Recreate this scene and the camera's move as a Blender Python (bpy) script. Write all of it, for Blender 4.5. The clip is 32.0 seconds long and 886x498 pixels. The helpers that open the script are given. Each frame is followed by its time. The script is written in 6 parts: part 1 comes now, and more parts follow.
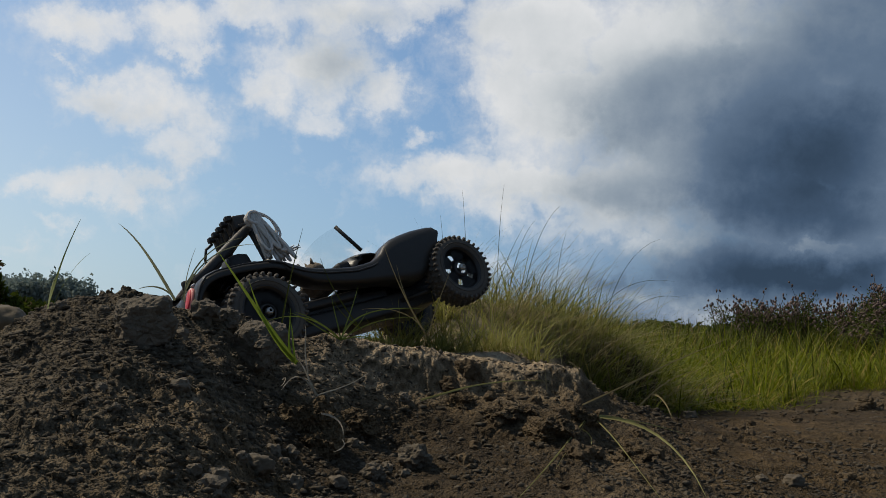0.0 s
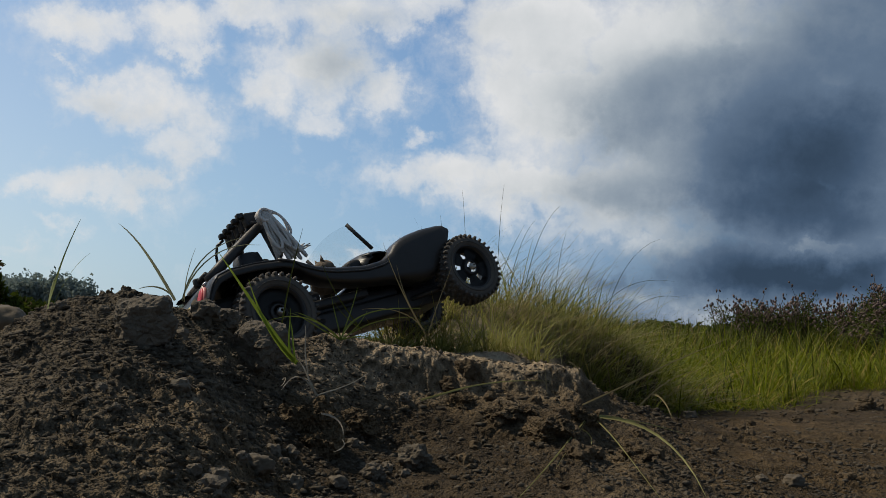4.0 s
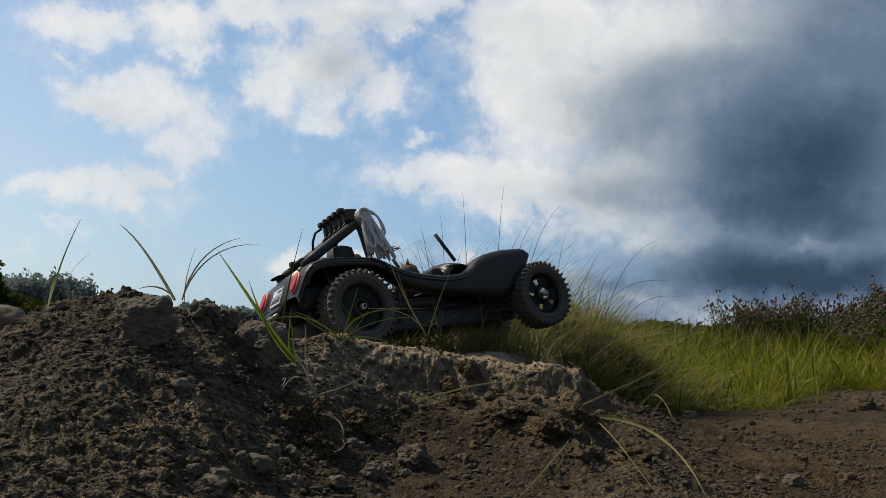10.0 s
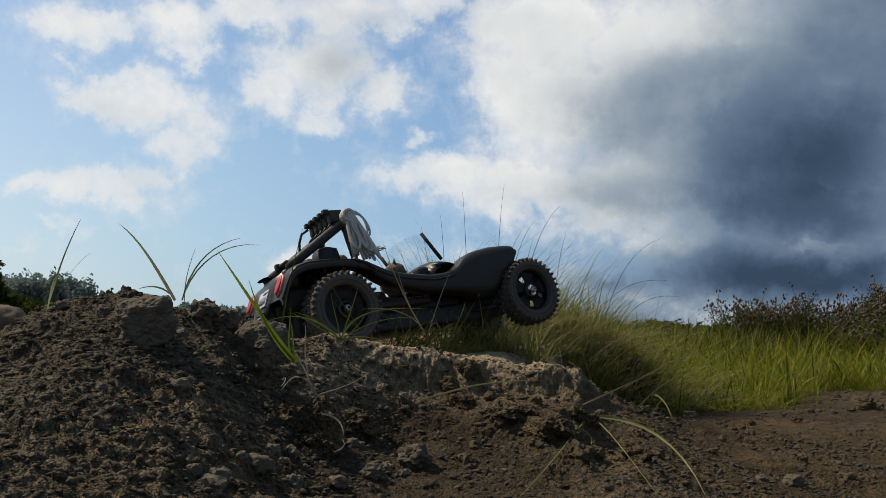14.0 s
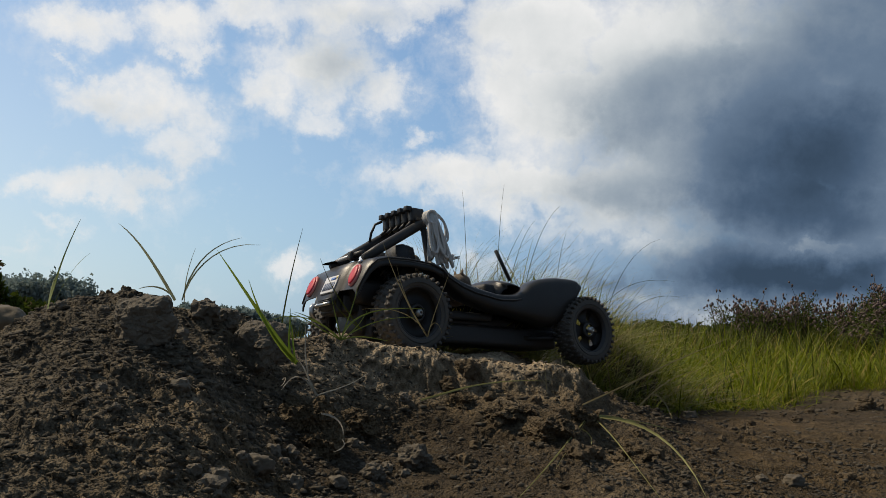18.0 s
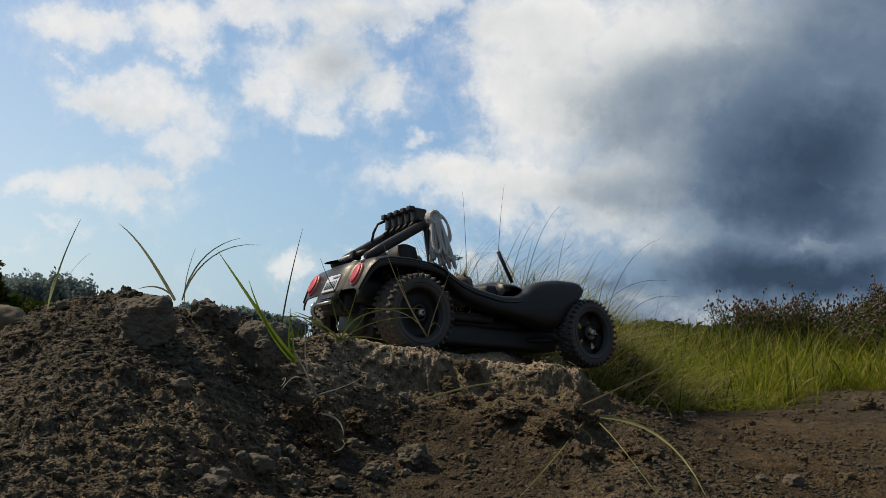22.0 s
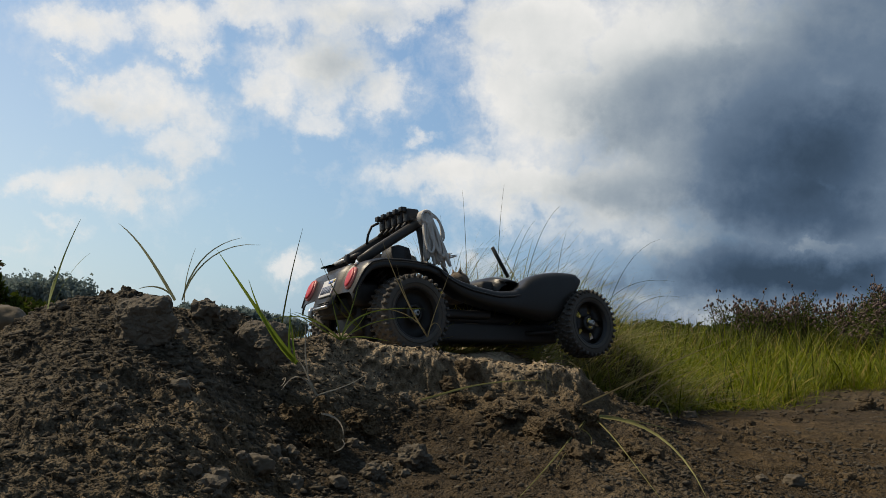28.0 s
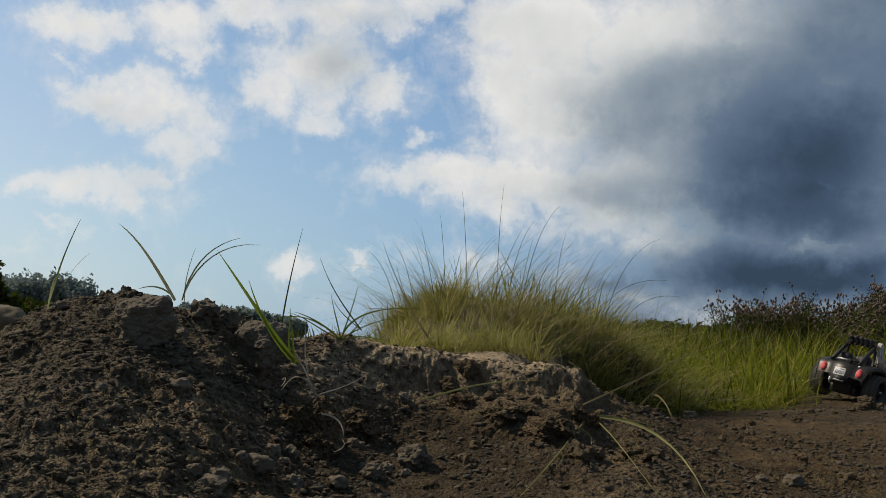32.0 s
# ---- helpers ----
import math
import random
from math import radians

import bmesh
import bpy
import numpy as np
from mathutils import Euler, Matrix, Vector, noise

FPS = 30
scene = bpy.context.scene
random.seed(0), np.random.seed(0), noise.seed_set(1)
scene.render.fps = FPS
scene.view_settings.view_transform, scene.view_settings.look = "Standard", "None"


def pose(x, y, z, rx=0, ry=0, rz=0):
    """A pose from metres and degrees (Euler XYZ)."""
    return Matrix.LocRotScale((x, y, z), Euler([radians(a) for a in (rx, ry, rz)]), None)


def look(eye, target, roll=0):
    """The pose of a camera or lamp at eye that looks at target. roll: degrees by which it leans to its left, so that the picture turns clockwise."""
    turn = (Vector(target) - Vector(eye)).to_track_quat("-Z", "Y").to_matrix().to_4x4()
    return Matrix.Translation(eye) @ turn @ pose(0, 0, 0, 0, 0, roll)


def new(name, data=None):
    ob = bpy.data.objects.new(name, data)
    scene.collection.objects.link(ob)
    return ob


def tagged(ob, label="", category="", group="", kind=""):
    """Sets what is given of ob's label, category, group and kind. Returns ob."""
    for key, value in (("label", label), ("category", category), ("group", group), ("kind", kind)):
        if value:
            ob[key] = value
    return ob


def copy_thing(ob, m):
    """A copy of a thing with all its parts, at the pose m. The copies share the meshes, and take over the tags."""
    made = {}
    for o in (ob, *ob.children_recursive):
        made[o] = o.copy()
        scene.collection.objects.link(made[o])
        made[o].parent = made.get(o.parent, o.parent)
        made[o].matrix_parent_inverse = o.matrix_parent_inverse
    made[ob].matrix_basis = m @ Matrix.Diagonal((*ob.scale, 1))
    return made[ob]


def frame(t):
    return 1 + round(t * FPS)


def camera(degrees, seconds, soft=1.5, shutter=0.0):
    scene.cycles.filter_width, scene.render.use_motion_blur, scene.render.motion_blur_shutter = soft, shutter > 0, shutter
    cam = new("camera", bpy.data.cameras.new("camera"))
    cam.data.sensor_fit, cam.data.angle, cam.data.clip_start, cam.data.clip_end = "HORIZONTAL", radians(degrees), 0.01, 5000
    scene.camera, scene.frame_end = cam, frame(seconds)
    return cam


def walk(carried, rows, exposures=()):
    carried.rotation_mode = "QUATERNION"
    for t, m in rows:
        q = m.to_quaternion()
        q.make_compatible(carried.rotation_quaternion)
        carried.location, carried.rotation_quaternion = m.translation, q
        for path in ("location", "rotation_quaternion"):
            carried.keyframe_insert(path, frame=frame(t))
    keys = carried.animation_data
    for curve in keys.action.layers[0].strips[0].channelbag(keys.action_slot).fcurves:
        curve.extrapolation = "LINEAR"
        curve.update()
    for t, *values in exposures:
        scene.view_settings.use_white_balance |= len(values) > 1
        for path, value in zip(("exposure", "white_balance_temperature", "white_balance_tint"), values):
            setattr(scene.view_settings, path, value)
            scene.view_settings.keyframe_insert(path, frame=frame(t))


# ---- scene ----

# ---- camera: stands still, low over the sand ----
EYE_Z = 0.25
cam = camera(56.8, 32.0, 0.8, 0.12)
STAND = pose(0, 0, EYE_Z, 95.0, 0, 0)
walk(cam, [(0.0, STAND), (32.0, STAND)],
     exposures=[(0.0, -0.13, 6550, 10), (6.0, -0.09, 6600, 10), (9.0, 0.02, 6650, 10), (13.0, 0.04, 6700, 10), (19.0, 0.06, 6750, 10), (25.0, 0.05, 6850, 10), (30.4, 0.04, 6900, 10), (31.0, -0.05, 6850, 10), (32.0, -0.05, 6850, 10)])

# ---- world: sky with drifting cumulus, and one sun ----
SUN_EL, SUN_AZ = 52.0, -73.0   # degrees; azimuth from +y towards +x


def math_node(nt, op, a, b=None, clamp=False):
    n = nt.nodes.new("ShaderNodeMath")
    n.operation = op
    n.use_clamp = clamp
    for i, v in enumerate((a, b)):
        if v is None:
            continue
        if isinstance(v, (int, float)):
            n.inputs[i].default_value = v
        else:
            nt.links.new(v, n.inputs[i])
    return n.outputs[0]


def ramp_node(nt, fac, stops, interp="LINEAR"):
    n = nt.nodes.new("ShaderNodeValToRGB")
    n.color_ramp.interpolation = interp
    while len(n.color_ramp.elements) < len(stops):
        n.color_ramp.elements.new(0.5)
    for e, (p, c) in zip(n.color_ramp.elements, stops):
        e.position = p
        e.color = (*c, 1) if len(c) == 3 else c
    nt.links.new(fac, n.inputs[0])
    return n.outputs[0]


def mix_node(nt, fac, a, b, blend="MIX"):
    n = nt.nodes.new("ShaderNodeMix")
    n.data_type, n.blend_type = "RGBA", blend
    for sock, v in ((n.inputs[0], fac), (n.inputs[6], a), (n.inputs[7], b)):
        if isinstance(v, (int, float)):
            sock.default_value = v
        elif isinstance(v, tuple):
            sock.default_value = (*v, 1) if len(v) == 3 else v
        else:
            nt.links.new(v, sock)
    return n.outputs[2]


def noise_node(nt, vec, scale, detail=4.0, rough=0.55, dist=0.0):
    n = nt.nodes.new("ShaderNodeTexNoise")
    n.inputs["Scale"].default_value = scale
    n.inputs["Detail"].default_value = detail
    n.inputs["Roughness"].default_value = rough
    n.inputs["Distortion"].default_value = dist
    if vec is not None:
        nt.links.new(vec, n.inputs["Vector"])
    return n.outputs["Fac"]

# cumulus in the open part of the sky: degrees of azimuth and elevation, half sizes, weight
CUMULUS = [
    (-24.5, 18.6, 2.3, 1.6, 1.00), (-24.6, 16.3, 1.0, 0.5, 0.60), (-19.0, 19.4, 2.6, 1.7, 1.00), (-17.6, 17.8, 1.8, 1.1, 0.90), (-13.7, 20.5, 3.9, 1.4, 0.95), (-7.4, 21.0, 5.9, 1.6, 0.95),
    (-9.0, 17.3, 3.7, 2.8, 1.10), (-4.2, 15.7, 2.5, 1.7, 0.85), (-12.1, 15.4, 2.2, 1.7, 0.90), (-8.9, 13.7, 2.7, 1.1, 0.70), (-1.0, 21.2, 3.3, 1.5, 0.80), (-22.7, 14.6, 2.9, 1.3, 0.95),
    (-19.2, 14.2, 3.0, 1.6, 0.95), (-18.0, 11.7, 2.2, 1.6, 0.85), (-23.8, 8.4, 5.5, 1.1, 0.80), (-27.4, 8.3, 2.0, 1.0, 0.75), (-20.1, 9.0, 2.0, 1.1, 0.70), (-25.4, 6.0, 1.3, 0.5, 0.50),
    (-27.6, 4.5, 2.0, 0.4, 0.35), (-10.1, 3.6, 1.6, 1.0, 0.80), (-5.7, 4.1, 0.9, 0.4, 0.50), (-1.2, 12.7, 1.2, 0.7, 0.60), (-2.5, 5.0, 2.0, 0.9, 0.40), (2.2, 3.9, 2.4, 1.6, 0.50),
]
# the storm bank
BANK = [
    (7.1, 19.6, 4.8, 3.7, 1.40), (4.9, 16.3, 2.9, 4.2, 1.10), (8.0, 14.7, 4.9, 3.4, 1.30), (16.3, 15.7, 8.3, 6.1, 1.60), (24.4, 14.2, 7.4, 6.7, 1.60), (0.6, 10.2, 5.1, 1.6, 1.00),
    (7.0, 9.7, 7.0, 2.3, 1.20), (13.6, 9.1, 6.0, 3.4, 1.30), (18.7, 10.0, 8.3, 4.3, 1.50), (24.8, 6.7, 6.8, 3.0, 1.40), (15.7, 4.5, 4.1, 1.2, 0.75), (23.1, 3.5, 8.0, 2.4, 1.50),
    (10.8, 2.6, 3.5, 1.0, 0.55),
]
# where the clouds are thickest and let least light through
THICK = [
    (25.0, 9.9, 7.1, 4.2, 0.72), (18.1, 13.4, 7.5, 4.1, 0.30), (27.4, 13.2, 4.2, 4.2, 0.26), (12.9, 13.5, 3.7, 3.4, 0.14), (19.7, 7.5, 8.2, 2.0, 0.32), (25.8, 6.0, 5.0, 1.2, 0.25),
    (23.0, 2.5, 9.0, 1.7, 0.85), (18.9, 4.2, 4.3, 1.4, 0.34), (24.6, 4.8, 2.0, 0.5, -0.22), (27.6, 3.4, 2.6, 2.0, 0.25), (26.9, 18.4, 4.7, 2.2, 0.26), (20.0, 17.2, 5.2, 2.1, 0.16),
    (-7.8, 17.9, 2.6, 1.7, 0.20), (7.0, 8.7, 5.8, 0.9, 0.10), (-5.0, 20.8, 4.4, 0.8, 0.12), (-20.9, 13.5, 2.1, 0.8, 0.10), (10.8, 2.4, 4.6, 1.3, 0.40),
]


def sky_world():
    world = bpy.data.worlds.new("sky")
    scene.world = world
    world.use_nodes = True
    nt = world.node_tree
    nt.nodes.clear()
    out = nt.nodes.new("ShaderNodeOutputWorld")
    bg = nt.nodes.new("ShaderNodeBackground")
    sky = nt.nodes.new("ShaderNodeTexSky")
    sky.sky_type, sky.sun_disc = "NISHITA", False
    sky.sun_elevation, sky.sun_rotation = radians(SUN_EL), radians(SUN_AZ)
    sky.air_density, sky.dust_density, sky.ozone_density = 1.0, 0.8, 2.0
    tc = nt.nodes.new("ShaderNodeTexCoord").outputs["Generated"]
    sep = nt.nodes.new("ShaderNodeSeparateXYZ")
    nt.links.new(tc, sep.inputs[0])
    x, y, z = sep.outputs
    az = math_node(nt, "MULTIPLY", math_node(nt, "ARCTAN2", x, y), 180 / math.pi)
    el = math_node(nt, "MULTIPLY", math_node(nt, "ARCSINE", z), 180 / math.pi)

    def moved(dx, dy, dz=0.0):
        n = nt.nodes.new("ShaderNodeVectorMath")
        n.operation = "ADD"
        nt.links.new(tc, n.inputs[0])
        n.inputs[1].default_value = (dx, dy, dz)
        return n.outputs[0]

    # ragged edges: the banks are looked up with a wandering offset
    wave_u = math_node(nt, "SUBTRACT", noise_node(nt, tc, 15.0, 9, 0.62), 0.5)
    wave_v = math_node(nt, "SUBTRACT", noise_node(nt, moved(3.1, 7.7, 1.3), 16.0, 9, 0.62), 0.5)
    azw, elw = math_node(nt, "ADD", az, math_node(nt, "MULTIPLY", wave_u, 8.0)), math_node(nt, "ADD", el, math_node(nt, "MULTIPLY", wave_v, 6.5))
    azs, els = math_node(nt, "ADD", az, math_node(nt, "MULTIPLY", wave_v, 5.0)), math_node(nt, "ADD", el, math_node(nt, "MULTIPLY", wave_u, 3.5))

    def banks(rows, a_in, e_in, op):
        total = None
        for a0, e0, ra, re, weight in rows:
            da = math_node(nt, "DIVIDE", math_node(nt, "SUBTRACT", a_in, a0), ra)
            de = math_node(nt, "DIVIDE", math_node(nt, "SUBTRACT", e_in, e0), re)
            d2 = math_node(nt, "ADD", math_node(nt, "MULTIPLY", da, da), math_node(nt, "MULTIPLY", de, de))
            g = math_node(nt, "MULTIPLY", math_node(nt, "EXPONENT", math_node(nt, "MULTIPLY", d2, -0.9)), weight)
            total = g if total is None else math_node(nt, op, total, g)
        return total

    body = math_node(nt, "MAXIMUM", banks(CUMULUS, azw, elw, "MAXIMUM"), banks(BANK, azw, elw, "MAXIMUM"))
    fine = noise_node(nt, moved(9.0, 2.0), 26.0, 9, 0.66, 0.2)
    # the storm bank goes on to the right, overhead and behind
    dot = nt.nodes.new("ShaderNodeVectorMath")
    dot.operation = "DOT_PRODUCT"
    nt.links.new(tc, dot.inputs[0])
    dot.inputs[1].default_value = (-0.48, 0.86, 0.16)
    outside = ramp_node(nt, dot.outputs["Value"], [(0.52, (1, 1, 1)), (0.78, (0, 0, 0))], "EASE")
    dens = math_node(nt, "ADD", math_node(nt, "MAXIMUM", body, math_node(nt, "MULTIPLY", outside, 1.2)), math_node(nt, "MULTIPLY", math_node(nt, "SUBTRACT", fine, 0.5), 1.1))
    cover = ramp_node(nt, dens, [(0.06, (0, 0, 0)), (0.28, (0.22,) * 3), (0.52, (0.66,) * 3), (0.95, (1, 1, 1))])
    wide = noise_node(nt, moved(4.0, 0.5), 9.0, 8, 0.55)
    inner = math_node(nt, "MULTIPLY", math_node(nt, "SUBTRACT", body, 0.75), 0.14, True)
    thick = math_node(nt, "ADD", math_node(nt, "MAXIMUM", banks(THICK, azs, els, "ADD"), math_node(nt, "MULTIPLY", outside, 0.60)), math_node(nt, "MULTIPLY", math_node(nt, "SUBTRACT", wide, 0.5), 0.38))
    thick = math_node(nt, "ADD", thick, inner)
    cloud = ramp_node(nt, thick, [(0.0, (0.78, 0.80, 0.82)), (0.15, (0.62, 0.66, 0.69)), (0.35, (0.32, 0.385, 0.455)), (0.6, (0.125, 0.185, 0.275)), (0.85, (0.060, 0.102, 0.170)), (1.0, (0.036, 0.064, 0.108))])
    skyc = mix_node(nt, 1.0, sky.outputs[0], (0.088, 0.110, 0.128), "MULTIPLY")
    haze = ramp_node(nt, math_node(nt, "MULTIPLY", el, 1 / 30.0, True), [(0.0, (0.85,) * 3), (0.4, (0.55,) * 3), (1.0, (0.16,) * 3)])
    side = ramp_node(nt, math_node(nt, "MULTIPLY", math_node(nt, "ADD", az, 30.0), 1 / 60.0, True), [(0.0, (0.58, 0.69, 0.76)), (0.25, (0.41, 0.565, 0.70)), (0.5, (0.29, 0.45, 0.65)), (0.67, (0.20, 0.31, 0.50)), (0.80, (0.09, 0.155, 0.28)), (1.0, (0.05, 0.08, 0.13))])
    skyc = mix_node(nt, haze, skyc, side)
    nt.links.new(mix_node(nt, cover, skyc, cloud), bg.inputs[0])
    bg.inputs[1].default_value = 1.0
    nt.links.new(bg.outputs[0], out.inputs[0])


sky_world()
sun = new("sun", bpy.data.lights.new("sun", "SUN"))
sun.data.energy, sun.data.angle, sun.data.color = 3.5, radians(2.5), (1.0, 0.87, 0.68)
_a, _e = radians(SUN_AZ), radians(SUN_EL)
sun.matrix_world = look((0, 0, 5), Vector((0, 0, 5)) - Vector((math.sin(_a) * math.cos(_e), math.cos(_a) * math.cos(_e), math.sin(_e))))

# ---- materials ----
def material(name, colour, rough=0.7, metal=0.0, grain=(0.0, 60.0), stain=(0.0, 8.0), bump=(0.0, 200.0), island=0.0, spec=0.5, random_ob=0.0):
    """colour varied at two scales (grain, stain: amount and scale) with a fine bump."""
    m = bpy.data.materials.new(name)
    m.use_nodes = True
    nt = m.node_tree
    b = nt.nodes["Principled BSDF"]
    tc = nt.nodes.new("ShaderNodeTexCoord").outputs["Object"]
    fac = None
    for amount, scale in (grain, stain):
        if amount:
            n = math_node(nt, "MULTIPLY", math_node(nt, "SUBTRACT", noise_node(nt, tc, scale, 5, 0.6), 0.5), 2 * amount)
            fac = n if fac is None else math_node(nt, "ADD", fac, n)
    if island:
        g = nt.nodes.new("ShaderNodeNewGeometry").outputs["Random Per Island"]
        n = math_node(nt, "MULTIPLY", math_node(nt, "SUBTRACT", g, 0.5), 2 * island)
        fac = n if fac is None else math_node(nt, "ADD", fac, n)
    if random_ob:
        g = nt.nodes.new("ShaderNodeObjectInfo").outputs["Random"]
        n = math_node(nt, "MULTIPLY", math_node(nt, "SUBTRACT", g, 0.5), 2 * random_ob)
        fac = n if fac is None else math_node(nt, "ADD", fac, n)
    if fac is None:
        b.inputs["Base Color"].default_value = (*colour, 1)
    else:
        s = math_node(nt, "ADD", math_node(nt, "MULTIPLY", fac, 0.5), 0.5, True)
        lo, hi = tuple(max(0.0, v * 0.35) for v in colour), tuple(min(1.0, v * 1.65) for v in colour)
        nt.links.new(mix_node(nt, s, lo, hi), b.inputs["Base Color"])
        r = math_node(nt, "ADD", math_node(nt, "MULTIPLY", fac, 0.12), rough, True)
        nt.links.new(r, b.inputs["Roughness"])
    if fac is None:
        b.inputs["Roughness"].default_value = rough
    b.inputs["Metallic"].default_value = metal
    b.inputs["Specular IOR Level"].default_value = spec
    if bump[0]:
        bn = nt.nodes.new("ShaderNodeBump")
        bn.inputs["Strength"].default_value = bump[0]
        bn.inputs["Distance"].default_value = 0.002
        nt.links.new(noise_node(nt, tc, bump[1], 4, 0.65), bn.inputs["Height"])
        nt.links.new(bn.outputs[0], b.inputs["Normal"])
    return m


def ground_material():
    """Loose sandy soil: pale dry crust, darker soil in the hollow and on the track, fine grain."""
    m = bpy.data.materials.new("sandy_soil")
    m.use_nodes = True
    nt = m.node_tree
    b = nt.nodes["Principled BSDF"]
    tc = nt.nodes.new("ShaderNodeTexCoord").outputs["Object"]
    big = noise_node(nt, tc, 5.0, 5, 0.6, 0.4)
    mid = noise_node(nt, tc, 42.0, 6, 0.65)
    tiny = noise_node(nt, tc, 420.0, 3, 0.7)
    base = ramp_node(nt, big, [(0.3, (0.062, 0.045, 0.026)), (0.5, (0.097, 0.072, 0.042)), (0.7, (0.145, 0.107, 0.062))])
    base = mix_node(nt, 0.92, base, ramp_node(nt, mid, [(0.25, (0.22,) * 3), (0.5, (0.52,) * 3), (0.75, (0.95,) * 3)]), "OVERLAY")
    base = mix_node(nt, 0.9, base, ramp_node(nt, tiny, [(0.3, (0.15,) * 3), (0.7, (0.85,) * 3)]), "OVERLAY")
    # soil turns darker and browner to the right, over the track
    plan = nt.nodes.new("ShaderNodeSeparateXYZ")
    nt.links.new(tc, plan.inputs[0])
    track_tone = ramp_node(nt, math_node(nt, "ADD", plan.outputs[0], math_node(nt, "MULTIPLY", big, 0.25)), [(0.27, (1, 1, 1)), (0.47, (0.60, 0.55, 0.45))], "EASE")
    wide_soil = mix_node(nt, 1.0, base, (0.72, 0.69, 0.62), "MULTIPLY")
    base = mix_node(nt, 1.0, base, track_tone, "MULTIPLY")
    heap = ramp_node(nt, math_node(nt, "ADD", math_node(nt, "ADD", plan.outputs[0], 0.5), math_node(nt, "MULTIPLY", big, 0.15)), [(0.32, (0.72, 0.83, 1.03)), (0.48, (1, 1, 1))], "EASE")
    base = mix_node(nt, 1.0, base, heap, "MULTIPLY")
    # beyond the bank and the track the soil is of one kind
    reach = nt.nodes.new("ShaderNodeVectorMath")
    reach.operation = "LENGTH"
    nt.links.new(tc, reach.inputs[0])
    beyond = ramp_node(nt, math_node(nt, "ADD", math_node(nt, "MULTIPLY", reach.outputs["Value"], 0.2), math_node(nt, "MULTIPLY", math_node(nt, "SUBTRACT", big, 0.5), 0.3)), [(0.35, (0, 0, 0)), (0.7, (1, 1, 1))], "EASE")
    base = mix_node(nt, beyond, base, wide_soil)
    # dark soil where the bank was dug last, the hollow's shade put into its colour
    spot = nt.nodes.new("ShaderNodeVectorMath")
    spot.operation = "MULTIPLY_ADD"
    nt.links.new(tc, spot.inputs[0])
    spot.inputs[1].default_value, spot.inputs[2].default_value = (6.5, 4.2, 0.0), (0.16, -2.85, 0.0)
    far_off = nt.nodes.new("ShaderNodeVectorMath")
    far_off.operation = "LENGTH"
    nt.links.new(spot.outputs[0], far_off.inputs[0])
    hollow_shade = ramp_node(nt, math_node(nt, "ADD", far_off.outputs["Value"], math_node(nt, "MULTIPLY", math_node(nt, "SUBTRACT", big, 0.5), 1.0)), [(0.45, (0.46, 0.45, 0.44)), (1.0, (1, 1, 1))], "EASE")
    base = mix_node(nt, 1.0, base, hollow_shade, "MULTIPLY")
    # pale dry sand on the level crown, traces on low ground; sunlight put into its colour
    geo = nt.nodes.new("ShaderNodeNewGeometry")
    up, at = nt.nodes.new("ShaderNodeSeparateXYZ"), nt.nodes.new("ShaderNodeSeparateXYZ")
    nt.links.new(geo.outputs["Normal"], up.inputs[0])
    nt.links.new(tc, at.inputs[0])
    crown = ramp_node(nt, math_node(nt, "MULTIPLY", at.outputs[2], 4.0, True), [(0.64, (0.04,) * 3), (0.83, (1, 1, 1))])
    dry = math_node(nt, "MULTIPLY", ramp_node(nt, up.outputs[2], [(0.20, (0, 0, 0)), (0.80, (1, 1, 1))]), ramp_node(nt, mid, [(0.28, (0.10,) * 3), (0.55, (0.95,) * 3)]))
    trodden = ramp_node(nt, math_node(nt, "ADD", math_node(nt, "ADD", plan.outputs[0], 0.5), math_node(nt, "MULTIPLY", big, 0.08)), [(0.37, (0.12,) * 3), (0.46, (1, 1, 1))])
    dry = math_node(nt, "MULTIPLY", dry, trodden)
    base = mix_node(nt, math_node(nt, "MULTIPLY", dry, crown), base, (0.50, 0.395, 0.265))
    nt.links.new(base, b.inputs["Base Color"])
    b.inputs["Roughness"].default_value = 0.95
    b.inputs["Specular IOR Level"].default_value = 0.2
    # crumbs: broken cells at two sizes, with sand between them
    wob = nt.nodes.new("ShaderNodeTexNoise")
    wob.inputs["Scale"].default_value, wob.inputs["Detail"].default_value = 260.0, 4.0
    nt.links.new(tc, wob.inputs["Vector"])
    push = nt.nodes.new("ShaderNodeVectorMath")
    push.operation = "MULTIPLY_ADD"
    nt.links.new(wob.outputs["Color"], push.inputs[0])
    push.inputs[1].default_value = (0.0045, 0.0045, 0.0045)
    nt.links.new(tc, push.inputs[2])

    def crumbs(scale):
        v = nt.nodes.new("ShaderNodeTexVoronoi")
        v.inputs["Scale"].default_value = scale
        nt.links.new(push.outputs[0], v.inputs["Vector"])
        return math_node(nt, "SUBTRACT", 1.0, math_node(nt, "MULTIPLY", v.outputs["Distance"], 1.15), True)

    hgt = math_node(nt, "ADD", math_node(nt, "MULTIPLY", crumbs(210.0), ramp_node(nt, mid, [(0.35, (0.15,) * 3), (0.6, (1, 1, 1))])), math_node(nt, "MULTIPLY", crumbs(520.0), 0.45))
    hgt = math_node(nt, "ADD", hgt, math_node(nt, "MULTIPLY", tiny, 0.35))
    bn = nt.nodes.new("ShaderNodeBump")
    bn.inputs["Strength"].default_value, bn.inputs["Distance"].default_value = 1.0, 0.0042
    nt.links.new(hgt, bn.inputs["Height"])
    nt.links.new(bn.outputs[0], b.inputs["Normal"])
    return m


